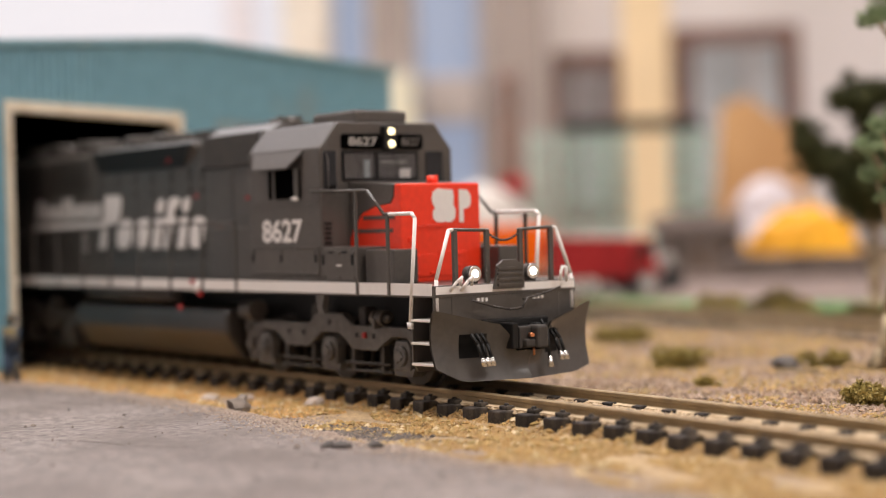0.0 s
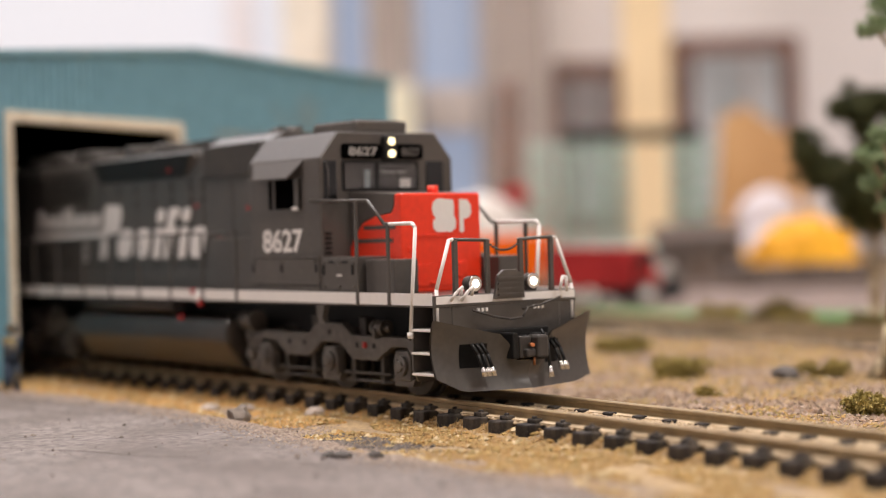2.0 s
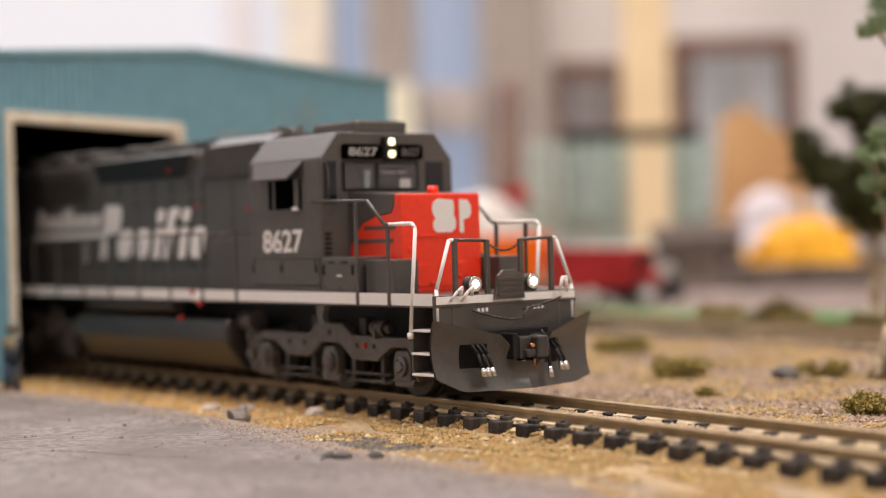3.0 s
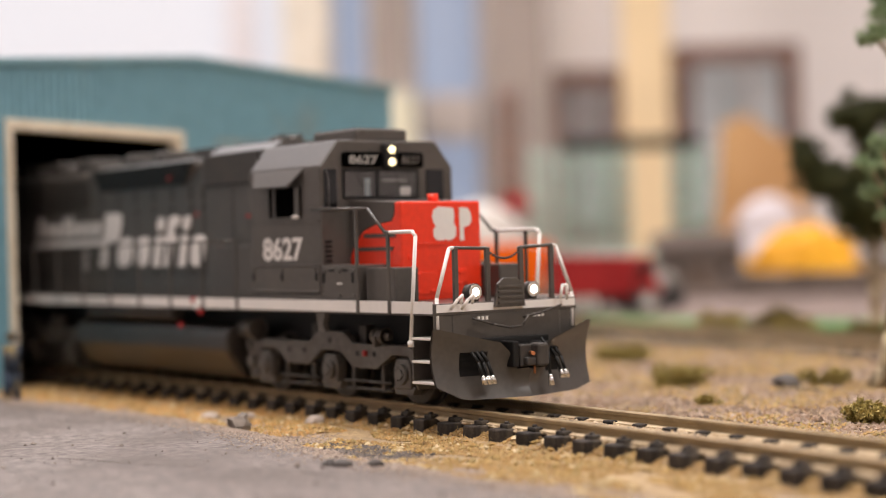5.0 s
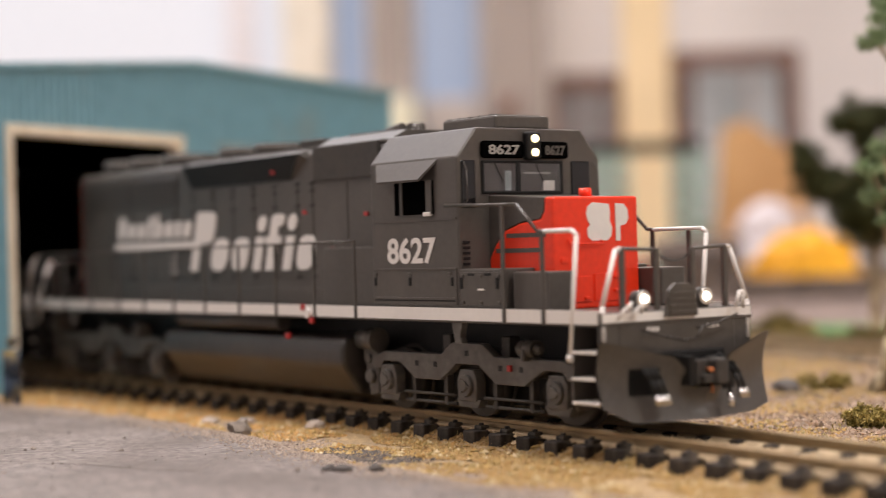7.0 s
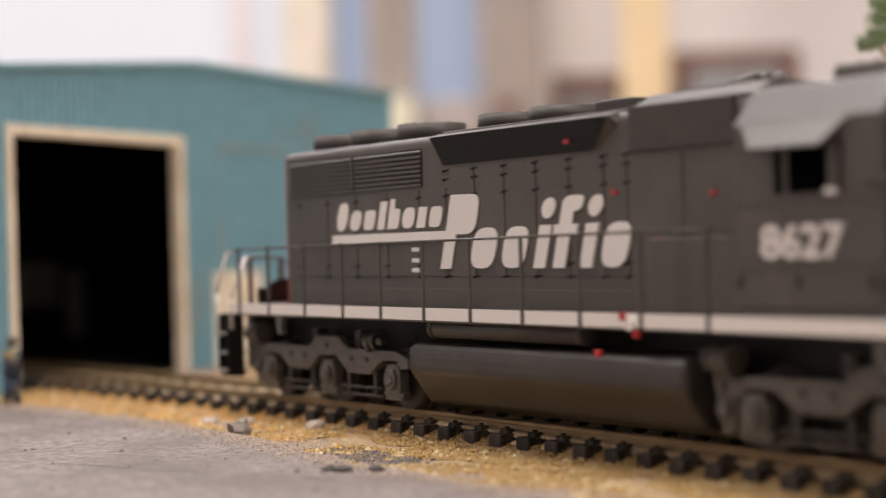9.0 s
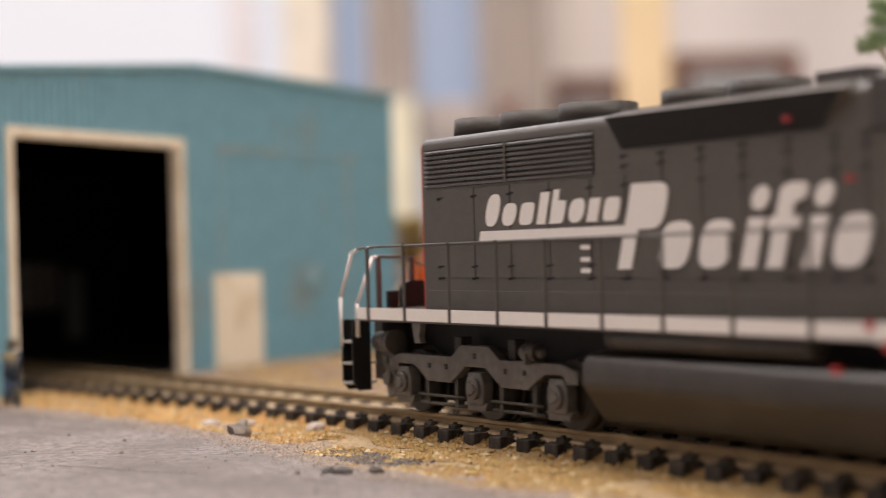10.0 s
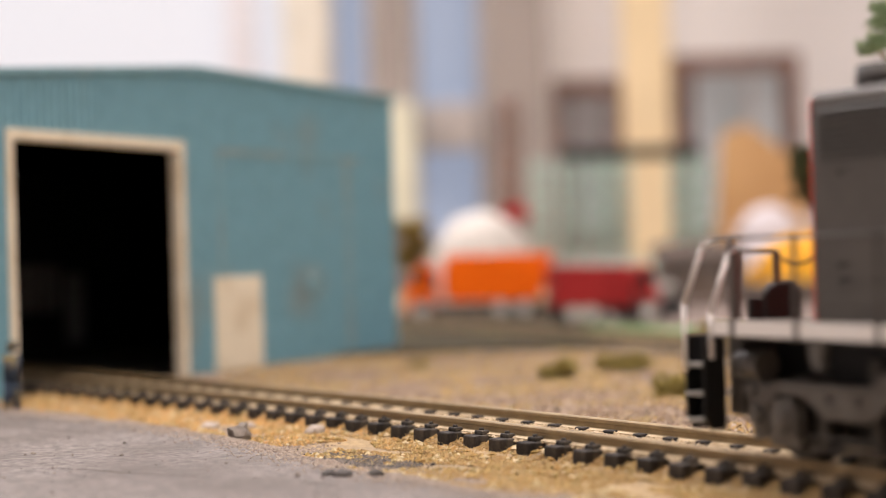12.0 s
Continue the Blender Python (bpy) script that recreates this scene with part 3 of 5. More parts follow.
def fan(x, r, h, z=58.5):
    b = B()
    rod(b, (0, 0, 0), (0, 0, h), r, r * .97, 28)
    rod(b, (0, 0, h - .1), (0, 0, h + .1), r * .35, r * .3, 16)
    g = B()
    for i in range(8):
        a = math.pi * i / 8
        wire(g, [(r * .9 * math.cos(a), r * .9 * math.sin(a), h + .1), (-r * .9 * math.cos(a), -r * .9 * math.sin(a), h + .1)], .1, 5)
    f = part("roof_fan", b, DARK, hood, at=(x, 0, z))
    tagged(part("fan_grille", g, DARK, f), kind="stuff")
    return f


for x in (-164, -148, -129.5):
    fan(x, 7.3, 3.6)
for x in (-101.7, -85.5):
    fan(x, 6.6, 2.9, 59.0)
rt = box(B(), -112, -57, -9.2, 9.2, 58.5, 59.2, 0.3)
part("roof_hatch", rt, GREY, hood)
rt = prism(B(), [(-10.4, 58.6), (10.4, 58.6), (10.2, 59.2), (6.6, 61.0), (-6.6, 61.0), (-10.2, 59.2)], "x", -53.5, -25.5, .15)
box(rt, -50, -33, -4.5, 4.5, 60.8, 61.6, 0.2)
part("roof_hatch", rt, GREY, hood)
part("exhaust_outlet", box(B(), -73, -63, -3, 3, 59.4, 61.8, 0.4), DARK, hood)
part("antenna", rod(B(), (-28.5, -2, 60), (-28.5, -2, 62.4), 1.3, 0.9, 10), GREY, hood)
hn = B()
for i in range(3):
    rod(hn, (-40, -1.8 + i * 1.8, 61.9), (-34 + i, -1.8 + i * 1.8, 62.1), .35, .9, 10)
box(hn, -39, -37, -2.4, 2.4, 61.4, 61.9)
part("air_horn", hn, GREY, hood)

# fuel tank, air tanks, underside
ft = [(-17.0, 17.4), (-16.2, 19.0), (-13, 19.6), (13, 19.6), (16.2, 19.0), (17, 17.4), (17, 14), (12.5, 7.6), (-12.5, 7.6), (-17, 14)]
part("fuel_tank", prism(B(), ft, "x", -114.0, -35.5, 0.9), TANK, loco, "dark grey fuel tank")
for sgn in (-1, 1):
    b = B()
    rod(b, (-107, sgn * 15.4, 22.0), (-60.5, sgn * 15.4, 22.0), 1.75, seg=18)
    for x in (-106, -61.5):
        rod(b, (x - .4, sgn * 15.4, 22.0), (x + .4, sgn * 15.4, 22.0), 1.9, seg=18)
    part("air_tank", b, DARK, loco)
for x, z in ((-48.6, 25.3), (-45.4, 22.6), (-55.0, 19.2)):
    part("red_valve", box(B(), x - .7, x + .7, -18.3, -17.4, z - .5, z + .7, .2), REDPIN, loco, "small red valve handle")
part("white_cap", rod(B(), (-46.6, -17.6, 24.2), (-46.6, -18.5, 24.2), 1.0, seg=12), WHITE, loco)

# trucks


def truck(cx):
    tr = thing("truck", "", "", (cx, 0, 0))
    tr.parent = loco
    part("bolster", box(B(), -30, 30, -9, 9, 13, 16.5, .3), DARK, tr)
    half = [(4.6, 19.2), (8.2, 16.9), (27, 16.9), (31.5, 15.6), (31.5, 13.6), (28.6, 13.4), (27.4, 14.9), (22.2, 14.9), (19.6, 13.6), (16.8, 11.9), (8.6, 11.9), (5.4, 13.8), (3.4, 15.2)]
    frame_out = half + [(-x, z) for x, z in reversed(half)]
    # added black block closes the gaps between wheels, like shade there
    part("gap_blocker", box(B(), -31, 31, -6.5, 6.5, 7.4, 15, .4), BLACK, tr)
    for sgn in (-1, 1):
        def s2(a, b):
            return sorted((sgn * a, sgn * b))
        b = B()
        prism(b, frame_out, "y", *s2(11.8, 13.6), .18)
        part("side_frame", b, TRUCKGREY, tr)
        # black pads on the frame paint the shade of its recesses
        hb = B()
        for x in (-16, -10, 0, 10, 16):
            box(hb, x - .5, x + .5, *s2(13.4, 13.68), 14.4 if x else 16.8, 15.4 if x else 17.8)
        part("recess_shade", hb, BLACK, tr)
        for x in (-25.8, 0, 25.8):
            j = B()
            prism(j, [(x - 2.7, 8.4), (x + 2.7, 8.4), (x + 2.9, 12.4), (x + 1.9, 14.3), (x - 1.9, 14.3), (x - 2.9, 12.4)], "y", *s2(11.4, 13.8), .25)
            prism(j, [(x - 3.6, 8.8), (x + 3.6, 8.8), (x + 2.8, 7.3), (x - 2.8, 7.3)], "y", *s2(11.6, 13.4))
            rod(j, (x, sgn * 13.7, 11.3), (x, sgn * 14.5, 11.3), 2.1, 1.9, 18)
            rod(j, (x, sgn * 14.4, 11.3), (x, sgn * 14.8, 11.3), 1.2, 1.0, 12)
            for k in range(3):
                a = k * 2.09
                rod(j, (x + 1.3 * math.cos(a), sgn * 14.4, 11.3 + 1.3 * math.sin(a)), (x + 1.3 * math.cos(a), sgn * 14.75, 11.3 + 1.3 * math.sin(a)), .28, seg=6)
            part("journal_box", j, TRUCKGREY, tr)
        for x, w in ((18.0, 2.1),):
            c = B()
            rod(c, (x - w, sgn * 13.2, 18.6), (x + w, sgn * 13.2, 18.6), 1.5, seg=18)
            rod(c, (x - .9, sgn * 13.2, 18.6), (x - .6, sgn * 13.2, 18.6), 1.68, seg=18)
            rod(c, (x + w - .3, sgn * 13.2, 18.6), (x + w, sgn * 13.2, 18.6), 1.68, seg=18)
            rod(c, (x - w - 1.2, sgn * 13.2, 18.6), (x - w, sgn * 13.2, 18.6), .6, 1.0, 12)
            rod(c, (x + w, sgn * 13.2, 18.6), (x + w + 1.2, sgn * 13.2, 18.6), 1.0, .6, 12)
            box(c, x - .4, x + .4, *s2(11, 15.1), 16.5, 18.6, .1)
            part("brake_cylinder", c, TRUCKGREY, tr)
        ec = B()
        rod(ec, (-36.5, sgn * 12.6, 18.9), (-30.5, sgn * 12.6, 18.9), 2.0, 2.2, 18)
        rod(ec, (-37.4, sgn * 12.6, 18.9), (-36.4, sgn * 12.6, 18.9), 1.1, 1.9, 14)
        rod(ec, (-31.0, sgn * 12.6, 18.9), (-30.2, sgn * 12.6, 18.9), 2.45, seg=18)
        part("brake_cylinder", ec, TRUCKGREY, tr)
        ec = B()
        prism(ec, [(-35.6, 17.0), (-30.6, 17.0), (-30.0, 13.0), (-30.4, 8.2), (-33.2, 7.6), (-34.0, 11.5)], "y", *s2(11.4, 13.0), .25)
        rod(ec, (-32.4, sgn * 12.9, 11.6), (-32.4, sgn * 13.9, 11.6), 1.5, 1.3, 14)
        rod(ec, (-33.2, sgn * 12.9, 15.2), (-33.2, sgn * 13.7, 15.2), .9, seg=10)
        part("brake_lever", ec, TRUCKGREY, tr)
        br = B()
        for x0, x1 in ((-21, -4.5), (4.5, 21)):
            wire(br, [(x0, sgn * 13, 9.2), (x1, sgn * 13, 9.2)], .3)
            wire(br, [(x0, sgn * 12.6, 7.6), (x1, sgn * 12.6, 7.6)], .35)
            box(br, x0 + 2.5, x0 + 3.6, *s2(11.5, 13), 7.2, 13, .1)
            box(br, x1 - 3.6, x1 - 2.5, *s2(11.5, 13), 7.2, 13, .1)
        part("brake_rigging", br, DARK, tr)
        sp = B()
        for x in (-9, 9):
            box(sp, x - 1.2, x + 1.2, *s2(9, 11.5), 16, 20.5, .2)
        part("truck_bracket", sp, DARK, tr)
    ws = []
    for x in (-25.8, 0, 25.8):
        w = new("wheelset")
        w.empty_display_size = 0.005
        w.parent = tr
        w.location = Vector((x, 0, 11.35)) * MM
        for sgn in (-1, 1):
            b = B()
            rod(b, (0, sgn * 7.3, 0), (0, sgn * 10.0, 0), 6.1, seg=32)
            rod(b, (0, sgn * 6.8, 0), (0, sgn * 7.4, 0), 6.75, seg=32)
            rod(b, (0, sgn * 9.9, 0), (0, sgn * 10.15, 0), 4.6, 4.3, 32)
            part("wheel", b, DARK, w)
        part("axle", rod(B(), (0, -12, 0), (0, 12, 0), 1.0, seg=10), DARK, w)
        ws.append(w)
    return tr, ws


front_truck, WS1 = truck(1.6)
_, WS2 = truck(-151.0)
part("red_pin", box(B(), 12.5, 13.5, -14.2, -13.3, 14.4, 15.6, .2), REDPIN, front_truck)
part("sand_pipe_bracket", prism(B(), [(2.2, 23.3), (5.6, 23.3), (4.8, 20.6), (5.4, 19.4), (3.2, 19.4)], "y", -17.4, -16.0, .15), TRUCKGREY, loco)
part("sand_pipe_bracket", prism(B(), [(-167, 23.3), (-163.6, 23.3), (-164.4, 20.6), (-163.8, 19.4), (-166, 19.4)], "y", -17.4, -16.0, .15), TRUCKGREY, loco)

# handrails
R1 = 0.33
for sgn in (-1, 1):
    y = sgn * Y
    back, end = (0, 0) if sgn < 0 else (-10.7, -5.3)
    b = wire(B(), [(1.8, y, 44.7), (22.7 + back, y, 44.1), (28.2 + back, y, 39.4), (30.2 + back, y, 39.3)], R1)
    part("handrail", b, GREY, loco)
    b = wire(B(), [(30.0 + back, y, 39.3), (37.4 + end, y, 39.3), (38.4 + end, y, 38.4), (36.0 + end, y, 17.8)], R1 * 1.15)
    rod(b, (36.0 + end, y, 18.4), (36.0 + end, y, 17.2), .7, .6, 10)
    part("grab_rail", b, WHITE, loco, "white painted grab rail")
    b = wire(B(), [(-28.8, y, 38.7), (-36, y, 38.7), (-180, y, 37.9), (-187.4, y * .98, 37.7)], R1 * .75)
    part("handrail", b, GREY, loco)
    for x, zt in [(x, 38.5) for x in POSTS] + ([(18.7, 44.1), (29.5, 39.3)] if sgn < 0 else [(18.8, 39.3), (28.4, 39.3)]) + [(-182.5, 37.8)]:
        hw = .3 if x in POSTS else .42
        sb = box(B(), x - hw, x + hw, *sorted((y - sgn * .1, y + sgn * .4)), 23.4, zt, .1)
        part("stanchion", sb, GREY, loco)
    # rear grab rails and steps
    b = wire(B(), [(-187.4, y * .96, 37.7), (-190.0, y * .97, 36.8), (-194.2, y, 28), (-194.2, y, 17.8)], R1)
    part("grab_rail", b, WHITE, loco)
    for x0, x1 in ((36.2, 43.2), (-194.4, -190.2)):
        st = B()
        inner = 11.5 if x0 > 0 else 13.4
        for xa, xb in ((x0 - .3, x0 + .25), (x1 - .25, x1 + .3)):
            prism(st, [(sgn * inner, 23.3), (sgn * 17.6, 23.3), (sgn * 17.6, 11.0), (sgn * 16.4, 8.9), (sgn * inner, 8.9)], "x", xa, xb, .1)
        box(st, x0, x1, *sorted((sgn * inner, sgn * (inner + .5))), 8.9, 23.3, .1)
        part("step_well", st, GREY if x0 > 0 else BLACK, loco)
        for z in (10.2, 14.2, 18.6):
            part("step", box(B(), x0, x1, *sorted((sgn * 12, sgn * 17.9)), z, z + .5, .12), WHITE if x0 > 0 else DIMWHITE, loco, "pale edged step")

# end platforms
part("end_plate", box(B(), 42.2, 43.7, -13.6, 13.6, 12.5, 23.5, .3), GREY, loco)
part("end_plate", box(B(), -191, -187.6, -12, 12, 11, 25.3, .3), GREY, loco)
for x, d in ((43.0, 1), (-188.5, -1)):
    for y0, y1, yo in ((-12.4, -4.2, -16.9), (12.4, 4.2, 16.9)):
        part("handrail", wire(B(), [(x, y0 * 1.03, 36.0), (x, y1, 35.7)], R1), GREY, loco)
        part("grab_rail", wire(B(), [(x, y0, 36.0), (x, y0 * 1.08, 35.8), (x + .4 * d, yo, 26.6), (x + .4 * d, yo, 19.8)], R1 * 1.15), WHITE, loco, "white painted grab rail")
        for yy in (y0 * .97, y1):
            part("stanchion", box(B(), x - .4, x + .4, yy - .5, yy + .5, 25.4, 35.9, .12), GREY, loco)
    ch = B()
    for i in range(13):
        t = i / 12
        p = Vector((x + .1, -4.0 + 8.0 * t, 35.2 - 4 * 1.5 * t * (1 - t)))
        bmesh.ops.create_icosphere(ch, subdivisions=1, radius=.36, matrix=Matrix.Translation(p) @ Matrix.Diagonal((.7, 1.2, .8, 1)))
    part("chain", ch, DARK, loco)
for y in (-7.3, 7.3):
    lb = B()
    rod(lb, (40.8, y, 27.4), (43.0, y, 27.4), 1.45, 1.65, 20)
    box(lb, 41.2, 42.6, y - 1.2, y + 1.2, 25.2, 26.6, .2)
    dl = part("ditch_light", lb, DARK, loco)
    part("bezel", rod(B(), (42.9, y, 27.4), (43.2, y, 27.4), 1.6, 1.45, 20), CHROME, dl)
    part("lens", rod(B(), (43.1, y, 27.4), (43.4, y, 27.4), .85, .7, 18), LITDITCH, dl, "lit ditch light lens")
an = B()
prism(an, [(-3.8, 24.3), (3.8, 24.3), (3.2, 28.8), (1.8, 29.9), (-1.5, 29.9), (-3.0, 28.8)], "x", 44.0, 44.7, .12)
for i in range(4):
    box(an, 44.5, 45.1, -3.1, 3.2, 24.9 + i * 1.05, 25.3 + i * 1.05)
part("drop_step", an, GREY, loco, "hinged footplate, folded up")
an = B()
prism(an, [(-7.6, 25.3), (-.6, 25.3), (-.6, 29.4), (-1.4, 30.4), (-2.8, 31), (-5.2, 31), (-6.8, 30.4), (-7.6, 29.4)], "x", -188.0, -187.0, .12)
box(an, -187.9, -186.6, -10.8, -8.3, 25.3, 29.0, .3)
part("drop_step", an, BLACK, loco)
b = wire(B(), [(45.3, -12.6, 24.4), (46.6, -11.8, 26.2), (46.6, -10.6, 27.0), (45.6, -10.2, 25.4)], .32)
part("uncoupling_lever", b, WHITE, loco)
b = wire(B(), [(44.6, -14.6, 24.4), (45.8, -13.8, 26.2), (45.8, -12.6, 27.0), (44.8, -12.2, 25.4)], .3)
part("uncoupling_lever", b, WHITE, loco)
b = wire(B(), [(45.3, 14.0, 25.2), (46.2, 13.2, 28.0), (46.2, 12.2, 28.0), (45.6, 12.0, 25.4)], .32)
part("uncoupling_lever", b, WHITE, loco)
b = wire(B(), [(46, -10.5, 22.5), (46.6, -6, 21.2), (46.8, -2, 20.4), (46.8, 1.2, 20.6), (46.5, 3, 22.6)], .22)
wire(b, [(46.0, 2.0, 22.2), (46.8, 6.0, 22.9), (46.3, 11.5, 24.2)], .22)
part("lift_bar", b, DARK, loco)
mu = B()
for yy in (-8.6, -7.6, -6.6, 5.4, 6.4, 7.4):
    box(mu, 45, 45.35, yy, yy + .45, 22.1, 22.8)
part("end_marking", mu, WHITE, loco)
cp = B()
box(cp, 44.5, 49.5, -1.8, 1.8, 13.4, 16.6, .3)
box(cp, 49, 51.6, -1.9, 0.9, 13.2, 14.8, .4)
box(cp, 49, 52.4, .2, 3.0, 13.0, 17.4, .5)
box(cp, 49, 50.4, -2.6, .4, 13.0, 17.2, .3)
part("coupler", cp, DARK, loco)
part("coupler_knuckle", rod(B(), (50.8, -.4, 15.6), (52.3, -1.0, 15.6), .4, .4, 12), COPPER, loco, "copper coloured coupler knuckle")
part("coupler_pin", rod(B(), (50.9, 0.4, 13.2), (50.9, 0.4, 11.6), .25, seg=8), COPPER, loco)
cr = B()
box(cr, -194, -189, -1.8, 1.8, 13.4, 16.6, .3)
box(cr, -197, -193.5, -1.4, 1.6, 13.0, 17.0, .5)
part("coupler", cr, DARK, loco)

# snow plough: two curved blades with a gap for the coupler


def blade(sgn):
    b = B()
    rows = []
    for i in range(13):
        t = i / 12
        y = sgn * (19.2 * t)
        top = 17.6 + 0.8 * t + (2.6 * max(0, t - .35) / .65)
        if t < .3:
            top = 12.6 if t < .22 else 16.2
        bot = 7.3 + (0 if t < .72 else (t - .72) * (9.5 if sgn < 0 else 4.0))
        row = []
        for j in range(8):
            u = j / 7
            z = bot + (top - bot) * u
            x = 50.8 - 5.0 * t - 1.9 * math.sin(u * math.pi * .85) + 1.1 * u
            row.append((x, y * (1 + .02 * u), z))
        rows.append(row)
    for off in (0, -.55):
        g = [[b.verts.new((p[0] + off, p[1], p[2])) for p in r] for r in rows]
        for i in range(12):
            for j in range(7):
                f = b.faces.new((g[i][j], g[i + 1][j], g[i + 1][j + 1], g[i][j + 1]))
                f.smooth = True
    bmesh.ops.recalc_face_normals(b, faces=b.faces)
    return b


plow = part("snow_plow", blade(-1), GREY, loco, "matt grey snow plough blade")
part("plow_blade", blade(1), GREY, plow)
# black patches laid on the blades paint the shade of their openings
for sgn, y0, y1 in ((-1, -14.0, -8.6), (1, 5.4, 9.4)):
    ob = B()
    grid = []
    for a in range(7):
        yy = y0 + (y1 - y0) * a / 6
        t = abs(yy) / 19.2
        col = []
        for c in range(6):
            z = 11.7 + 4.5 * c / 5
            top = 17.6 + 0.8 * t + 2.6 * max(0, t - .35) / .65
            bot = 7.3 + max(0, t - .72) * (9.5 if sgn < 0 else 4.0)
            u = (z - bot) / (top - bot)
            col.append(ob.verts.new((50.92 - 5.0 * t - 1.9 * math.sin(u * math.pi * .85) + 1.1 * u, yy, z)))
        grid.append(col)
    for a in range(6):
        for c in range(5):
            ob.faces.new((grid[a][c], grid[a + 1][c], grid[a + 1][c + 1], grid[a][c + 1]))
    bmesh.ops.solidify(ob, geom=list(ob.faces), thickness=.12)
    part("plow_opening", ob, BLACK, plow, "black patch for the shaded opening in the blade")
    for k in range(3 if sgn < 0 else 2):
        yy = (y0 + y1) / 2 - .9 + k * 1.15 + (0 if sgn < 0 else .6)
        hs = wire(B(), [(48.4, yy - .6, 16.3), (49.8, yy - .2, 14.4), (50.4, yy + .3, 11.8)], .35)
        hz = part("air_hose", hs, BLACK, plow)
        e = B()
        rod(e, (50.4, yy + .3, 11.9), (50.6, yy + .6, 10.4), .5, .62, 10)
        box(e, 50.2, 51.0, yy + .1, yy + 1.0, 10.2, 10.9, .15)
        part("hose_coupling", e, CHROME, hz, "bright hose coupling")
hs = wire(B(), [(50, 3.0, 18.2), (51.4, 3.4, 16.4), (52.2, 3.2, 11.2)], .32)
hz = part("train_line_hose", hs, BLACK, plow)
part("hose_coupling", rod(B(), (52.2, 3.2, 11.3), (52.4, 3.3, 9.2), .45, .62, 10), CHROME, hz)
pb = B()
box(pb, 47, 50.5, 2.2, 4.6, 12.6, 17.6, .3)
box(pb, 46.5, 50.8, -4.6, -3.2, 13, 18.0, .3)
box(pb, 45.2, 46.6, -8, 8, 12.5, 18.6, .3)
part("plow_bracket", pb, BLACK, plow)
# solid black block stands for the shade in the pocket
part("coupler_pocket", box(B(), 46.5, 47.8, -4.4, 2.6, 12.4, 17.2, .1), BLACK, plow, "black block for the shaded coupler pocket")
# ---- hall behind the layout ----
PLASTER = material("pale_plaster", (0.80, 0.76, 0.745), 0.8, vary=0.02, scale=3)
SKYGLOW = material("bright_daylight", (0.3, 0.3, 0.3), 0.9, emit=(0.92, 0.90, 0.97), emit_strength=0.57)
BLUEGLOW = material("blue_daylight", (0.25, 0.28, 0.33), 0.9, emit=(0.50, 0.58, 0.78), emit_strength=0.42)
GREYGLOW = material("grey_daylight", (0.30, 0.29, 0.29), 0.9, vary=0.4, scale=12, second=(.5, .5, .52), second_scale=9, second_at=(.5, .6), emit=(0.38, 0.36, 0.35), emit_strength=0.55)
GREYBROWN = material("grey_brown_panel", (0.36, 0.315, 0.295), 0.7, vary=0.05, scale=8)
LILAC = material("pale_lilac_paint", (0.80, 0.78, 0.82), 0.7, vary=0.02, scale=10)
PALEYELLOW = material("pale_yellow_board", (0.78, 0.77, 0.62), 0.8, vary=0.05, scale=12)
CURTAIN = material("cream_curtain", (0.86, 0.81, 0.71), 0.85, vary=0.05, scale=15)
BROWN = material("brown_wood", (0.20, 0.11, 0.085), 0.6, vary=0.15, scale=20)
YELLOWPOST = material("pale_yellow_paint", (0.86, 0.69, 0.44), 0.6, vary=0.03, scale=10)
STEEL = material("grey_painted_steel", (0.48, 0.44, 0.43), 0.6, vary=0.05, scale=8)


def in_hall(name, bm, mat, across, deep, up=0.0, label="", category="", kind=""):
    ob = part(name, bm, mat)
    ob.location = Vector(hall(across, deep, up)) * MM
    ob.rotation_euler.z = radians(HALL)
    return tagged(ob, label, category, kind=kind)


def frame_bars(bm, x0, x1, z0, z1, w, d):
    box(bm, x0, x0 + w, 0, d, z0, z1, 2)
    box(bm, x1 - w, x1, 0, d, z0, z1, 2)
    box(bm, x0 + w, x1 - w, 0, d, z1 - w, z1, 2)
    box(bm, x0 + w, x1 - w, 0, d, z0, z0 + w, 2)


# back wall with its openings
wb = B()
for a in ((-3000, -2200, -900, 2300), (-2200, -205, -900, 60), (-2200, -205, 1700, 2300), (-205, -150, -900, 2300), (-150, -96, -900, 0), (-150, -96, 1700, 2300),
          (-96, -34, -900, 2300), (-34, 62, -900, 40), (-34, 62, 1500, 2300), (62, 160, -900, 2300), (160, 262, -900, 20), (160, 262, 268, 2300), (262, 320, -900, 2300), (320, 511, -900, 20), (320, 511, 297, 2300), (511, 3000, -900, 2300)):
    box(wb, a[0], a[1], 0, 90, a[2], a[3])
in_hall("wall_back", wb, PLASTER, 0, 2390, 9, label="pale pinkish plaster back wall of the hall", category="wall", kind="structure")


def hall_window(name, x0, x1, z0, z1, glow, bar, label, w=10):
    t = thing(name, label, "window", hall(0, 2390, 9), HALL, kind="structure")
    part("window_backdrop", box(B(), x0 - 5, x1 + 5, 80, 86, z0 - 5, z1 + 5), glow, t)
    b = B()
    frame_bars(b, x0, x1, z0, z1, w, 30)
    part("window_frame", b, bar, t)
    return t


w1 = hall_window("window_1", -2200, -205, 60, 1700, SKYGLOW, WHITE, "tall white window full of bright daylight", 6)
part("mullion", box(B(), -298, -260, 10, 40, 60, 1700, 3), LILAC, w1, "pale grey mullion")
hall_window("window_2", -150, -96, 0, 1700, BLUEGLOW, WHITE, "narrow white window with pale blue daylight", 4)
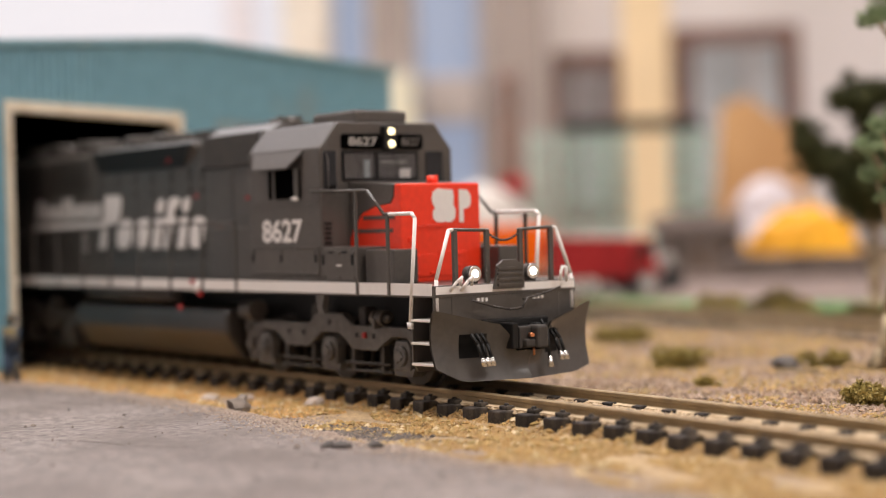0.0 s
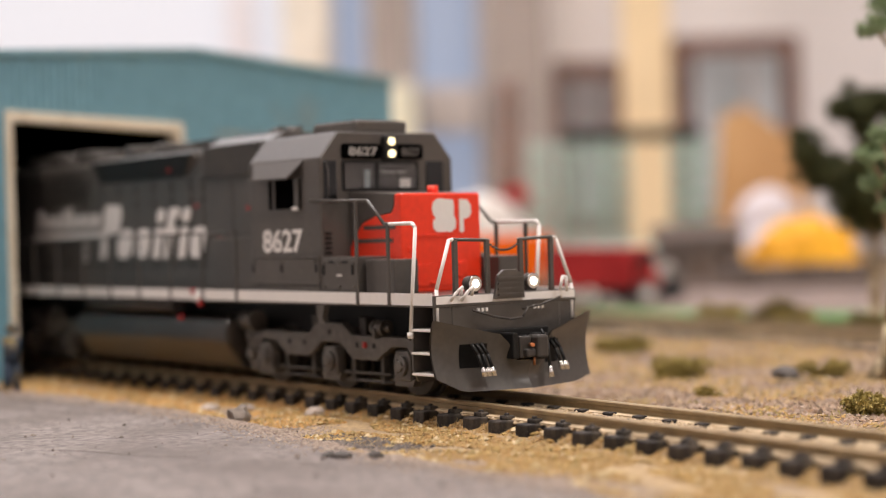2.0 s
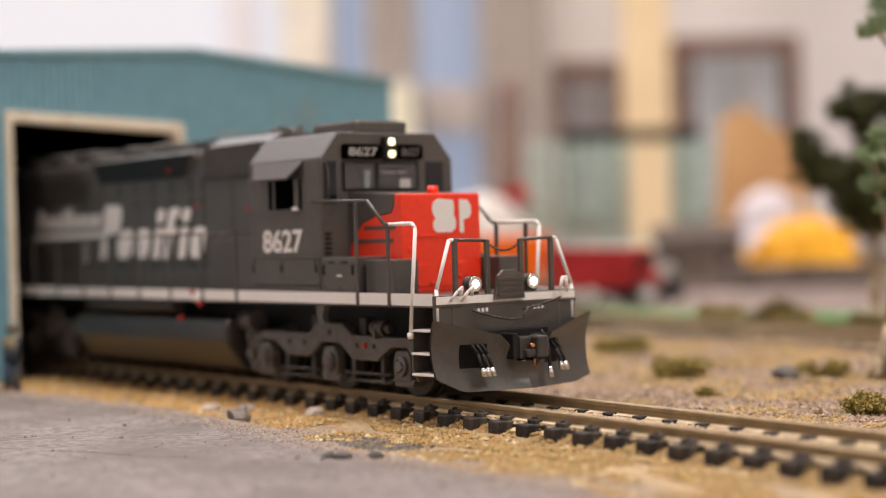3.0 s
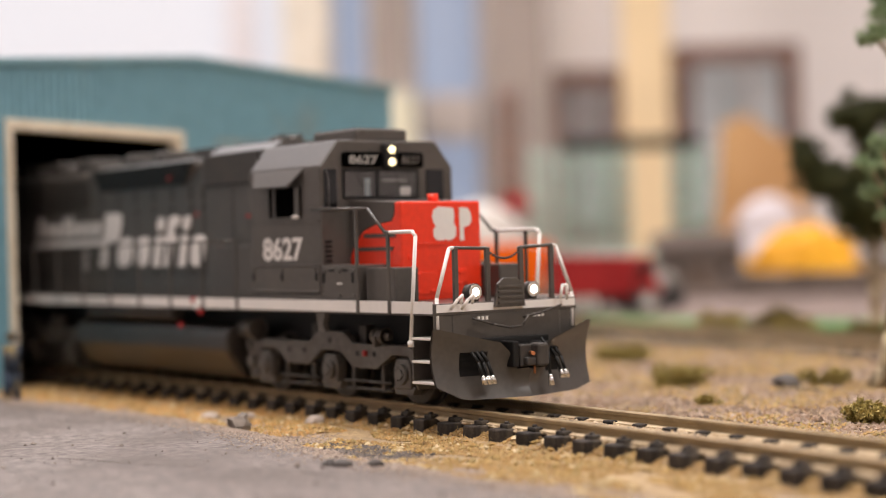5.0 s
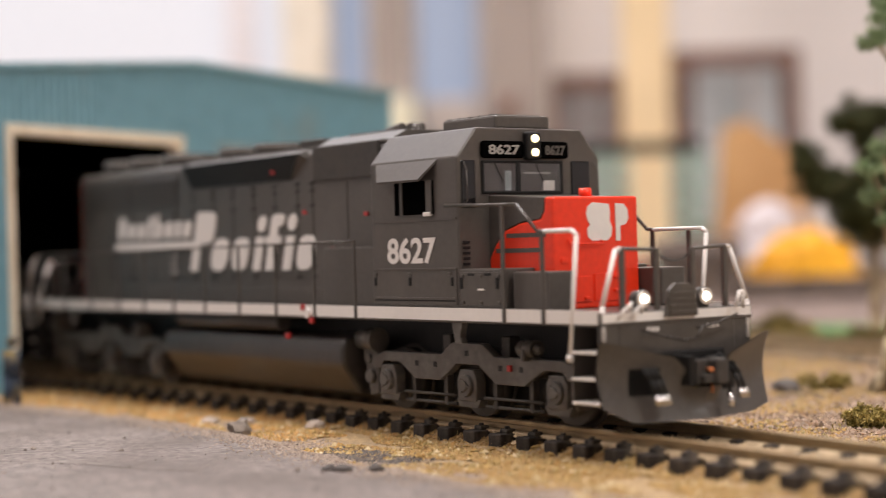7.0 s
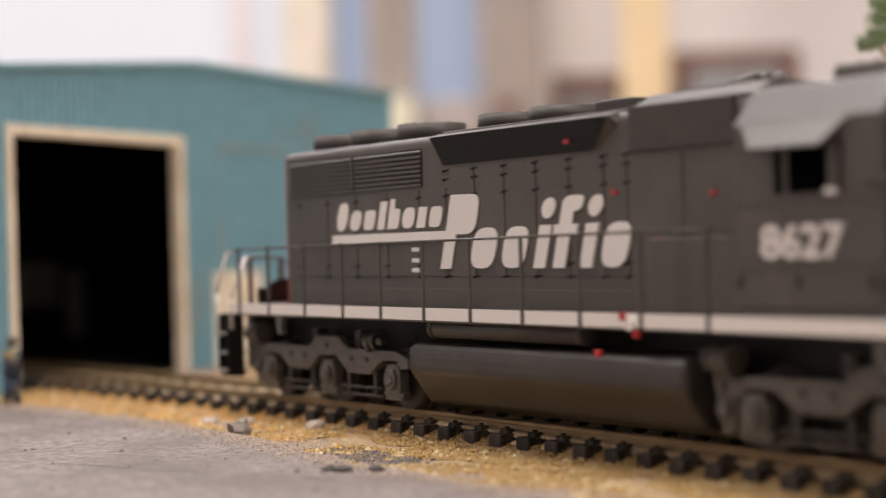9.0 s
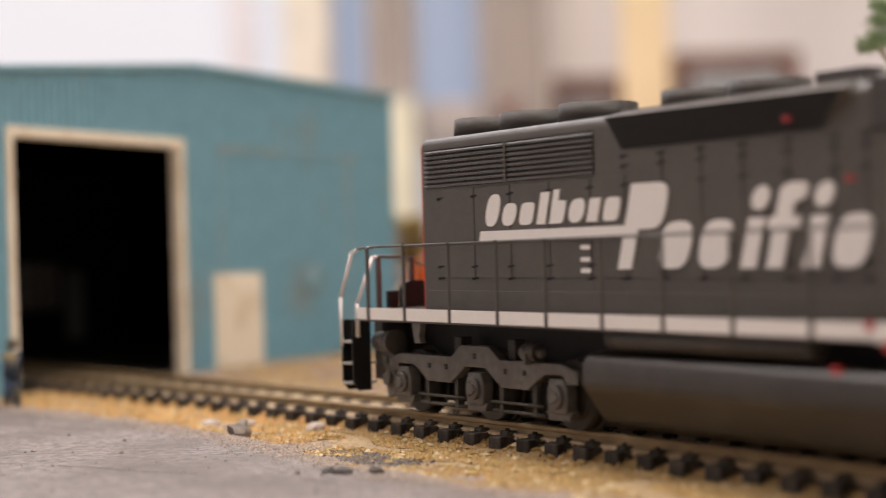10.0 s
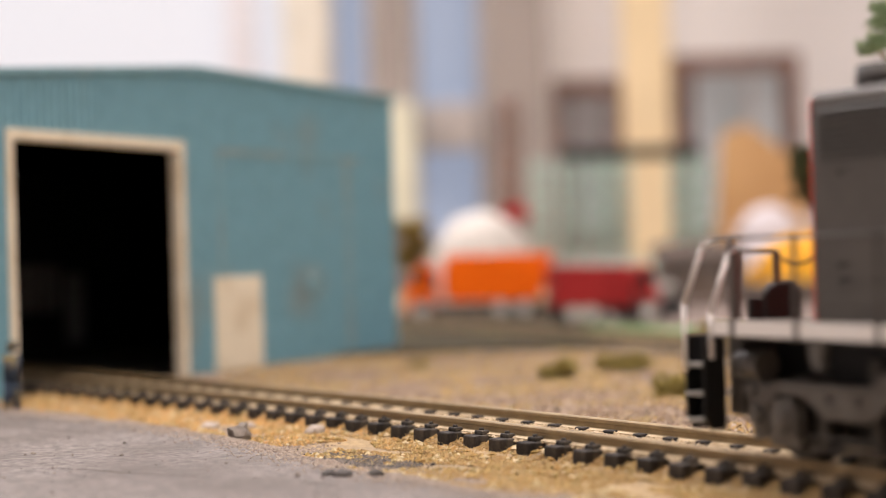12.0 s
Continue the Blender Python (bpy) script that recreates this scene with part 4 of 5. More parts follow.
hall_window("window_3", -34, 62, 40, 1500, BLUEGLOW, STEEL, "grey framed window with blue daylight", 6)
w4 = hall_window("window_4", 160, 262, 20, 268, GREYGLOW, BROWN, "smaller brown wooden framed window", 24)
part("mullion", box(B(), 204, 216, -4, 30, 44, 244, 2), BROWN, w4)
w5 = hall_window("window_5", 320, 511, 20, 297, GREYGLOW, BROWN, "brown wooden framed window", 24)
part("mullion", box(B(), 350, 360, -4, 30, 44, 273, 2), BROWN, w5)
part("mullion", box(B(), 436, 444, -4, 30, 44, 273, 2), STEEL, w5)
part("transom", box(B(), 344, 487, -4, 30, 150, 160, 2), STEEL, w5)
in_hall("curtain", box(B(), -215, -152, -40, -10, -300, 1900, 6), CURTAIN, 0, 2390, 9, label="long cream curtain beside the window", category="curtain")
in_hall("pillar", box(B(), -92, -42, -60, -5, -900, 2300, 4), GREYBROWN, 0, 2390, 9, label="light grey painted pillar", category="pillar", kind="structure")
in_hall("wall_panel", box(B(), -26, 56, -40, -8, 170, 235, 4), STEEL, 0, 2390, 9, label="grey panel across the window", category="panel")
in_hall("wall_panel", box(B(), -74, -32, -85, -62, 60, 235, 4), PALEYELLOW, 0, 2390, 9, label="pale yellow panel on the pillar", category="panel")
in_hall("wall_panel", box(B(), 66, 150, -40, -6, -200, 1200, 4), GREYBROWN, 0, 2390, 9, label="tall grey-brown wall panel", category="panel")
in_hall("post", box(B(), 239.1, 297.8, -30, 30, -900, 2300, 5), YELLOWPOST, 0, 2200, 0, label="pale yellow painted square post", category="post", kind="structure")
# the other walls, ceiling and floor of the hall
for nm, bm in (("wall_left", box(B(), -3090, -3000, -2600, 2800, -900, 2300)), ("wall_right", box(B(), 3000, 3090, -2600, 2800, -900, 2300)), ("wall_front", box(B(), -3000, 3000, -2700, -2600, -900, 2300))):
    in_hall(nm, bm, PLASTER, 0, 0, label="pale plaster wall of the hall", category="wall", kind="structure")
in_hall("ceiling", box(B(), -3100, 3100, -2700, 2800, 2300, 2400), PLASTER, 0, 0, label="pale ceiling of the hall", category="ceiling", kind="structure")
in_hall("floor", box(B(), -3100, 3100, -2700, 2800, -1000, -900), STEEL, 0, 0, label="grey hall floor", category="floor", kind="structure")

# ---- far part of the layout ----
ORANGE = material("orange_paint", (0.95, 0.15, 0.005), 0.5, vary=0.05, scale=60)
DKRED = material("dark_red_paint", (0.38, 0.028, 0.03), 0.45, vary=0.1, scale=60)
OFFWHITE = material("off_white", (0.58, 0.54, 0.50), 0.5, vary=0.06, scale=40)
LAVENDER = material("pale_lavender", (0.60, 0.55, 0.58), 0.6, vary=0.06, scale=30)
YELLOW = material("bright_yellow", (0.90, 0.42, 0.015), 0.6, vary=0.12, scale=40)
TAN = material("tan_board", (0.60, 0.37, 0.18), 0.7, vary=0.06, scale=15, second=(0.5, 0.29, 0.13), second_scale=6)
TAUPE = material("dark_taupe_wood", (0.13, 0.105, 0.095), 0.8, vary=0.2, scale=60)
PALEGREEN = material("pale_green_steel", (0.33, 0.46, 0.40), 0.6, vary=0.1, scale=40)
RUBBER = material("tyre_rubber", (0.03, 0.03, 0.03), 0.7)
ROADG = material("grey_gravel_road", (0.23, 0.18, 0.16), 0.9, vary=0.16, scale=120, second=(0.15, 0.115, 0.10), second_scale=14)
LAWN = material("green_turf", (0.09, 0.21, 0.06), 0.9, vary=0.2, scale=200, second=(0.2, 0.18, 0.08), second_scale=25)
FASCIA = material("dark_brown_board", (0.10, 0.07, 0.055), 0.7, vary=0.15, scale=10)


def strip(name, mat, d0, d1, a0, a1, z, label, category, skew=0.0):
    b = B()
    n = 40
    for i in range(n):
        u0, u1 = a0 + (a1 - a0) * i / n, a0 + (a1 - a0) * (i + 1) / n
        w0, w1 = 14 * noise.noise(Vector((u0 * .02, d0, 1))), 14 * noise.noise(Vector((u1 * .02, d0, 1)))
        b.faces.new([b.verts.new(p) for p in ((u0, d0 + w0 + skew * (u0 - a0), z), (u1, d0 + w1 + skew * (u1 - a0), z), (u1, d1 - w1 + skew * (u1 - a0), z), (u0, d1 - w0 + skew * (u0 - a0), z))])
    bmesh.ops.remove_doubles(b, verts=b.verts, dist=.001)
    r = bmesh.ops.extrude_face_region(b, geom=list(b.faces))
    bmesh.ops.translate(b, verts=[v for v in r["geom"] if isinstance(v, bmesh.types.BMVert)], vec=(0, 0, -3))
    bmesh.ops.recalc_face_normals(b, faces=b.faces)
    return in_hall(name, b, mat, 0, 0, label=label, category=category, kind="structure")


strip("lawn", LAWN, 690, 755, 62, 300, 2.4, "strip of green and ochre turf", "grass", -.95)
strip("road", ROADG, 665, 960, 66, 520, 1.6, "pale grey gravel road on the layout", "road")
# cinder brown, darkened to hold the shade under the trucks too
CINDER = material("brown_cinders_and_shade", (0.05, 0.04, 0.026), 0.9, vary=0.25, scale=150, second=(0.08, 0.07, 0.035), second_scale=30)
for m in (CINDER, ROADG, ORANGE, DKRED):  # dusty surfaces without sheen
    m.node_tree.nodes["Principled BSDF"].inputs["Specular IOR Level"].default_value = 0.12
strip("road", CINDER, 610, 960, -160, 58, 1.5, "dark brown cinder yard with the trucks' shade in its colour", "road")
strip("road", FASCIA, 1000, 1080, -100, 600, 2.2, "dark brown cinder strip", "road")


def wheel_bm(r, w):
    b = B()
    rod(b, (0, -w / 2, 0), (0, w / 2, 0), r, seg=20)
    return b


def lorry(name, label, across, deep, turn, L, Hh, body_mat, cab_mat, hub_mat, body):
    t = thing(name, label, "truck", hall(across, deep, 1.5), HALL + turn)
    part("chassis", box(B(), 0, L, -5, 5, 5, 8, .5), BLACK, t)
    c = part("cab", prism(B(), [(0, 5), (L * .2, 5), (L * .2, Hh * .85), (L * .09, Hh * .88), (L * .035, Hh * .52), (0, Hh * .48)], "y", -11, 11, .8), cab_mat, t)
    part("windscreen", prism(B(), [(L * .035, Hh * .54), (L * .085, Hh * .84), (L * .075, Hh * .85), (L * .025, Hh * .54)], "y", -9.5, 9.5), GLASS, c)
    for s in (-1, 1):
        part("side_window", box(B(), L * .1, L * .18, *sorted((s * 10.9, s * 11.3)), Hh * .54, Hh * .8), GLASS, c)
    part("body", prism(B(), body, "y", -12.5, 12.5, .8), body_mat, t)
    rb = B()
    xs = [p[0] for p in body]
    for i in range(5):
        x = min(xs) + (max(xs) - min(xs)) * (.12 + .19 * i)
        box(rb, x - .7, x + .7, -13.2, 13.2, Hh * .36, Hh * .8, .2)
    part("body_rib", rb, body_mat, t)
    for x in (L * .12, L * .66, L * .82):
        for s in (-1, 1):
            w = part("wheel", wheel_bm(6.0, 5), RUBBER, t, at=(x, s * 9.5, 5.8))
            part("rim", rod(B(), (0, s * 2.3, 0), (0, s * 2.9, 0), 3.9, 3.4, 16), hub_mat, w)
    return t


lorry("dump_truck", "bright orange dump truck with pale wheel hubs", -19.6, 900, -6, 76, 33, ORANGE, ORANGE, OFFWHITE,
      [(22, 9.5), (70, 9.5), (77, 30), (77, 34), (22, 34), (20, 20)])
lorry("red_truck", "dark red flat-nosed truck with pale wheels", 98.3, 790, 186, 50, 31, DKRED, DKRED, OFFWHITE,
      [(13, 9), (49, 9), (50, 28), (13, 27)])
lorry("white_truck", "small off-white truck behind the red one", 116.5, 840, 176, 34, 20, OFFWHITE, OFFWHITE, RUBBER,
      [(9, 8), (33, 8), (33, 17), (9, 17)])


def dome(name, mat, across, deep, up, rx, rz, label, category):
    b = B()
    bmesh.ops.create_icosphere(b, subdivisions=3, radius=1, matrix=Matrix.Diagonal((rx, rx * .8, rz, 1)))
    for v in b.verts:
        if v.co.z < 0:
            v.co.z *= .02
        v.co += Vector((0, 0, 0)) + v.co.normalized() * noise.noise(v.co * .15) * rx * .08
    for f in b.faces:
        f.smooth = True
    rod(b, (0, 0, -up), (0, 0, .5), rx * .8, rx * .97, 24)
    return in_hall(name, b, mat, across, deep, up, label, category)


dome("storage_tank", OFFWHITE, 24, 1080, 8.0, 37, 55, "off-white domed storage tank behind the trucks", "tank")
dome("silo", LAVENDER, 240.1, 1250, 36.6, 25, 29, "pale lavender domed silo", "silo")
in_hall("red_roof", prism(B(), [(-13, 0), (13, 0), (6, 11), (-4, 9)], "y", -14, 14, .6), DKRED, 47, 1130, 58, label="dark red roof behind the white tank", category="roof")


def mound(name, mat, across, deep, label, category, seed):
    b = B()
    bmesh.ops.create_icosphere(b, subdivisions=4, radius=1)
    for v in b.verts:
        n = v.co.copy()
        k = 1 + .22 * noise.noise(n * 2.1 + Vector((seed, 0, 0))) + .1 * noise.noise(n * 6 + Vector((0, seed, 0)))
        v.co = Vector((n.x * 33 * k - 4 * n.z, n.y * 18 * k, max(0, n.z) * (25 + 7 * n.x) * k ** 2))
    return in_hall(name, b, mat, across, deep, 14, label, category)


# added dark platform carries the mound and imitates the shadow band below it
pf = thing("shade_band_platform", "low dark platform added for the shadow band under the yellow pile", "platform", hall(217, 1020, 0), HALL)
for k in range(11):
    part("deck_board", box(B(), -44 + k * 8, -36.6 + k * 8, -24, 24, 11.4, 14.2, .4), TAUPE, pf)
for x in (-42, -14, 14, 42):
    for y in (-22, 22):
        part("post", box(B(), x - 1.6, x + 1.6, y - 1.6, y + 1.6, -.5, 11.5, .3), TAUPE, pf)
part("fascia", box(B(), -44, 43.4, -25.6, -24.2, 2, 14, .3), TAUPE, pf)
mound("sand_mound", YELLOW, 217, 1020, "bright yellow mound of loose sand", "sand mound", 4)
in_hall("board", prism(B(), [(239.1, 0), (323.1, 0), (324.1, 85.6), (310.6, 113.4), (270.6, 143.0), (249.1, 135.1)], "y", -5, 5, 1), TAN, 0, 1500,
        label="tan wooden board with a sloping top", category="board")
# signal bridge
sb = thing("signal_bridge", "dark girder bridge on pale green lattice legs", "signal bridge", hall(0, 1250), HALL)
g = B()
x0, x1, z1, z0 = 90.0, 192.1, 111.4, 101.9
box(g, x0, x1, -5, 5, z1 - 2, z1, .3)
box(g, x0, x1, -5, 5, z0, z0 + 2, .3)
n = 9
for i in range(n):
    a, b = x0 + (x1 - x0) * i / n, x0 + (x1 - x0) * (i + 1) / n
    for y in (-4.5, 4.5):
        wire(g, [(a, y, z0 + 1), (b, y, z1 - 1)], 1.8, 5)
        wire(g, [(a, y, z1 - 1), (b, y, z0 + 1)], 1.8, 5)
part("girder", g, BLACK, sb)
for a in (73.4, 94.2, 115.0, 131.7, 175.5, 190.1):
    l = B()
    top = z0 + 1
    for x in (a - 6, a + 6):
        wire(l, [(x, -4, 0), (x, -4, top)], 1.5, 5)
    for i in range(8):
        wire(l, [(a - 6, -4, top * i / 8), (a + 6, -4, top * (i + 1) / 8)], 1.0, 5)
        wire(l, [(a + 6, -4, top * i / 8), (a - 6, -4, top * (i + 1) / 8)], 1.0, 5)
    part("lattice_leg", l, PALEGREEN, sb)
# lattice mast
ms = B()
a, top = 58.5, 165.8
for dx, dy in ((-9, -9), (9, -9), (9, 9), (-9, 9)):
    wire(ms, [(dx * 1.2, dy * 1.2, 0), (dx * .5, dy * .5, top)], 2.2, 5)
for i in range(9):
    h0, h1 = top * i / 9, top * (i + 1) / 9
    wire(ms, [(-10, -10, h0), (9, -9, h1)], 2.2, 5)
    wire(ms, [(10, -10, h0), (-9, -9, h1)], 2.2, 5)
in_hall("lattice_mast", ms, BROWN, a, 1450, label="slender brown lattice mast beyond the trucks", category="mast")


def shack(across, deep, w, h, mat, roof, label):
    t = thing("shed_building", label, "building", hall(across, deep, 0.3), HALL)
    part("wall", box(B(), -w / 2, w / 2, -12, 12, 0, h, .5), mat, t)
    part("roof", prism(B(), [(-14, h), (14, h), (0, h + 9)], "x", -w / 2 - 2, w / 2 + 2), roof, t)
    part("door", box(B(), -4, 4, -12.6, -11.8, 0, h * .65), FASCIA, t)
    for x in (-w * .3, w * .3):
        part("window", box(B(), x - 3, x + 3, -12.5, -11.8, h * .35, h * .7), GLASS, t)


shack(168, 1120, 56, 30, TAUPE, FASCIA, "dark taupe lineside building with brown roof")
shack(120.4, 1180, 60, 16, STEEL, PALEGREEN, "grey lineside building with greenish roof")
in_hall("backboard", box(B(), -300, 1200, 0, 20, -200, 14, 2), FASCIA, 0, 1560, label="dark brown edge board of the layout", category="board")

in_hall("cream_box", prism(B(), [(-296, 0), (-242, 0), (-242, 197), (-262, 196), (-296, 187)], "y", -20, 20, 2), CURTAIN, 0, 1500,
        label="cream cardboard box behind the shed", category="box")

# second track
far = thing("far_track", "weathered brown rails on dark ties", "railway track", (-12.6, 186.8, 0), 167.1, kind="structure")
for s in (-1, 1):
    part("rail", prism(B(), [(p[0] + s * 8.65, p[1] + .6) for p in PROFILE], "x", -300, 500), RAILSIDE, far)
for i in range(-34, 58):
    again(tie0, "tie", far, (i * 8.35, 0, -2.75))

# ---- trees and bushes ----


def leaf_cloud(blobs, leaf, density, seed):
    rr = random.Random(seed)
    verts, faces = [], []
    tufts = []
    for bx, by, bz, r in blobs:
        for _ in range(30):
            v = Vector((rr.gauss(0, 1), rr.gauss(0, 1), rr.gauss(0, 1))).normalized() * r * rr.uniform(.2, 1.25)
            tufts.append((bx + v.x, by + v.y, bz + v.z * .75, r * rr.uniform(.12, .36)))
    for bx, by, bz, r in tufts:
        for _ in range(int(density * r * r)):
            v = Vector((rr.gauss(0, 1), rr.gauss(0, 1), rr.gauss(0, 1))) * r * .6
            p = Vector((bx, by, bz)) + Vector((v.x, v.y, v.z * .8))
            s = leaf * rr.uniform(.6, 1.3)
            a, b = (Vector((rr.gauss(0, 1), rr.gauss(0, 1), rr.gauss(0, 1))).normalized() for _ in range(2))
            c = a.cross(b).normalized() * s * .4
            n = len(verts)
            for q in (p - a * s, p + c, p + a * s + b * s * .2, p - c):
                verts.append(tuple(q * MM))
            faces.append((n, n + 1, n + 2, n + 3))
    return verts, faces


def leaves(name, blobs, leaf, density, mat, parent, seed, label=""):
    v, f = leaf_cloud(blobs, leaf, density, seed)
    me = bpy.data.meshes.new(name)
    me.from_pydata(v, [], f)
    me.materials.append(mat)
    ob = new(name, me)
    ob.parent = parent
    return tagged(ob, label)


BARK = material("pale_bark", (0.34, 0.27, 0.17), 0.85, vary=.25, scale=300, bump=.6, bump_scale=600, second=(.2, .15, .09), second_scale=120)
LEAF1 = island_material("green_leaves", ((.06, .11, .04), (.24, .34, .16), (.5, .6, .38)), .7)
LEAF2 = island_material("dark_leaves", ((.02, .028, .008), (.05, .06, .018), (.11, .115, .035)), .8)
LEAF4 = island_material("brown_olive_leaves", ((.07, .055, .015), (.16, .12, .03), (.27, .21, .06)), .85)
LEAF3 = island_material("olive_leaves", ((.13, .10, .025), (.34, .27, .07), (.5, .4, .14)), .85)


OCHRE = island_material("ochre_leaves", ((.12, .085, .012), (.30, .21, .03), (.46, .33, .06)), .85)


def tree(label, across, deep, lean, height, r, blobs, mat, leaf, density, seed):
    t = thing("tree", label, "tree", hall(across, deep, .2), HALL)
    b = B()
    pts = [(lean * (k / 6) ** 1.4 + .6 * math.sin(k * 1.7), .5 * math.sin(k * 2.3), height * k / 6) for k in range(7)]
    for k in range(6):
        rod(b, pts[k], pts[k + 1], r * (1.0 - .11 * k) * (1.25 if k == 0 else 1), r * (1.0 - .11 * (k + 1)), 12)
    for k in range(5):
        a = k * 1.26
        rod(b, (r * 2.0 * math.cos(a), r * 2.0 * math.sin(a), -.4), (0, 0, r * 2.6), r * .45, r * .5, 7)
    part("trunk", b, BARK, t)
    for x, y, z, rr in blobs:
        k = min(6, max(2, int(z / height * 6) - 1))
        part("limb", wire(B(), [pts[k], (x * .5 + pts[k][0] * .5, y * .5, (z + pts[k][2]) / 2 - 1), (x, y, z)], .55, 6), BARK, t)
    leaves("crown", blobs, leaf, density, mat, t, seed, "")
    return t


tree("scale tree with pale bark and sparse green foliage", 102.8, 396, 16, 78, 2.3,
     [(-1.2, -2, 82.4, 3.4), (-.6, -2, 57, 3.0), (-3.6, -3, 52, 3.0), (-1.8, -1, 47, 3.4), (0, -2, 40.5, 2.4), (6, 1, 86, 6), (10, 0, 62, 6), (14, 2, 73, 6), (9, -2, 48, 5), (5, 4, 91, 5)], LEAF1, .34, 150, 3)
tree("dark bushy scale tree with dense foliage", 149.7, 590, 2, 55, 2.4,
     [(140.9 - 149.7, 0, 76.4, 8.5), (150.7 - 149.7, 3, 78.1, 7), (126.1 - 149.7, -3, 63.0, 7.5), (135.0 - 149.7, 2, 55.9, 9.5),
      (144.8 - 149.7, 0, 53.7, 11), (152.7 - 149.7, 0, 63.3, 10), (146.8 - 149.7, 2, 39.8, 8.5), (156.6 - 149.7, 0, 39.6, 11), (12, 0, 74, 10), (-4, 1, 47, 10), (6, 2, 53, 10), (2, 0, 45, 9)], LEAF2, .9, 34, 8)


def bush(x, y, r, h, mat, seed, label):
    t = thing("bush", label, "bush", (x, y, 0.2), group="bushes beside the tracks")
    rr = random.Random(seed)
    bl = [(rr.uniform(-r, r) * .8, rr.uniform(-r, r) * .6, h * rr.uniform(.1, .5), min(h, r) * rr.uniform(.3, .6)) for _ in range(7)]
    st = B()
    for x0, y0, z0, _ in bl:
        wire(st, [(x0 * .2, y0 * .2, -.3), (x0 * .7, y0 * .7, z0)], .25, 5)
    part("stem", st, BARK, t)
    leaves("foliage", bl, .5, 60, mat, t, seed, "")


OL = "small olive-green scenic bush on the dirt"
for i, (x, y, r, h) in enumerate(((3.6, 86, 6, 6), (41, 57, 3, 2.5), (-71, 138, 9, 6), (32.6, 106, 5, 6), (70, 100, 9, 7), (89, 50, 6, 5), (-117, 231, 8, 9), (-110, 250, 10, 9), (-92, 244, 8, 9), (-62, 241, 8, 7), (-63, 105, 5, 7), (-135, 113, 5, 3), (48, 120, 6, 8))):
    bush(x, y, r, h * 1.5 if y > 200 else h, LEAF4 if y > 200 and i % 2 else LEAF3, 20 + i, "brown-olive scenic bush behind the far track" if y > 200 else OL)
t = thing("bush", "tall ochre scale bush behind the shed", "bush", hall(-18, 955, .2), HALL, group="bushes beside the tracks")
part("stem", rod(B(), (0, 0, -.4), (0, 0, 44), 1.6, .9, 9), BARK, t)
leaves("foliage", [(-4, 0, 34, 6), (3, 1, 40, 7), (0, -2, 48, 7), (-5, 1, 52, 5), (5, 0, 52, 5), (5, 2, 31, 5)], 1.6, 16, OCHRE, t, 60, "")

# ---- loose ground cover ----


def turf_spot(r):
    x = r.uniform(-150, 190)
    y = r.uniform(pave_edge(x) - 3, bend(x) - 11.0)
    k = noise.noise(Vector((x * .06, y * .12, 4)))
    return None if k < -.18 and y < bend(x) - 17 else (x, y, ground_z(x, y) + .1)


def turf_left(r):
    p = turf_spot(r)
    return p if p and p[0] < r.gauss(5, 22) else None


def turf_right(r):
    p = turf_spot(r)
    return p if p and p[0] > r.gauss(5, 22) else None


scatter("turf", 44000, turf_left, lambda r: r.uniform(.2, .55), ((.30, .14, .04), (.58, .31, .08), (.44, .24, .08), (.68, .42, .15), (.48, .30, .14)), "orange-ochre sandy turf beside the track", "turf", seed=2)
scatter("turf", 52000, turf_right, lambda r: r.uniform(.18, .5), ((.2, .11, .035), (.38, .23, .07), (.29, .18, .07), (.5, .33, .13), (.34, .22, .1), (.24, .17, .05)), "olive and straw coloured turf beside the track", "turf", seed=22)


def clump_spot(r):
    p = turf_spot(r)
    return (p[0], p[1], p[2] + .25) if p and noise.noise(Vector((p[0] * .22, p[1] * .3, 14))) > .12 else None


scatter("turf", 9000, clump_spot, lambda r: r.uniform(.3, .8), ((.16, .09, .03), (.52, .36, .14), (.3, .2, .06), (.7, .58, .38), (.24, .17, .05), (.44, .25, .08)), "coarse straw and olive turf clumps beside the track", "turf", seed=42)


def ballast_spot(r):
    x = r.uniform(-170, 190)
    y = bend(x) + r.uniform(-10.4, 16)
    d = abs(y - bend(x))
    return (x, y, (2.42 if d < 10.5 else 2.42 - (d - 10.5) * .55) + r.uniform(0, .45))


scatter("ballast", 32000, ballast_spot, lambda r: r.uniform(.35, .75), ((.36, .26, .15), (.52, .41, .27), (.43, .32, .19), (.6, .49, .35)), "pale tan ballast between the ties", "ballast", seed=3)


def gravel_spot(r):
    x = r.uniform(-220, 190)
    y = bend(x) + 13 + 190 * r.random() ** 1.5
    return (x, y, ground_z(x, y) + .15)


scatter("gravel", 66000, gravel_spot, lambda r: r.uniform(.3, .78) * (1.7 if r.random() < .08 else 1), ((.05, .035, .025), (.36, .265, .19), (.2, .13, .085), (.5, .4, .32), (.30, .18, .10), (.11, .07, .045), (.4, .3, .22), (.17, .11, .075)), "brown and pinkish gravel behind the track", "gravel", seed=4)


def patch_spot(r):
    x = r.uniform(-230, 190)
    y = bend(x) + 18 + 175 * r.random()
    k = noise.noise(Vector((x * .035, y * .05, 8))) + .5 * noise.noise(Vector((x * .12, y * .12, 2)))
    return (x, y, ground_z(x, y) + .35) if k > -.06 else None


scatter("turf", 56000, patch_spot, lambda r: r.uniform(.25, .65), ((.22, .14, .035), (.42, .26, .08), (.5, .32, .12), (.2, .16, .04), (.55, .4, .2), (.34, .19, .07)), "olive and straw turf patches on the gravel", "turf", seed=6)


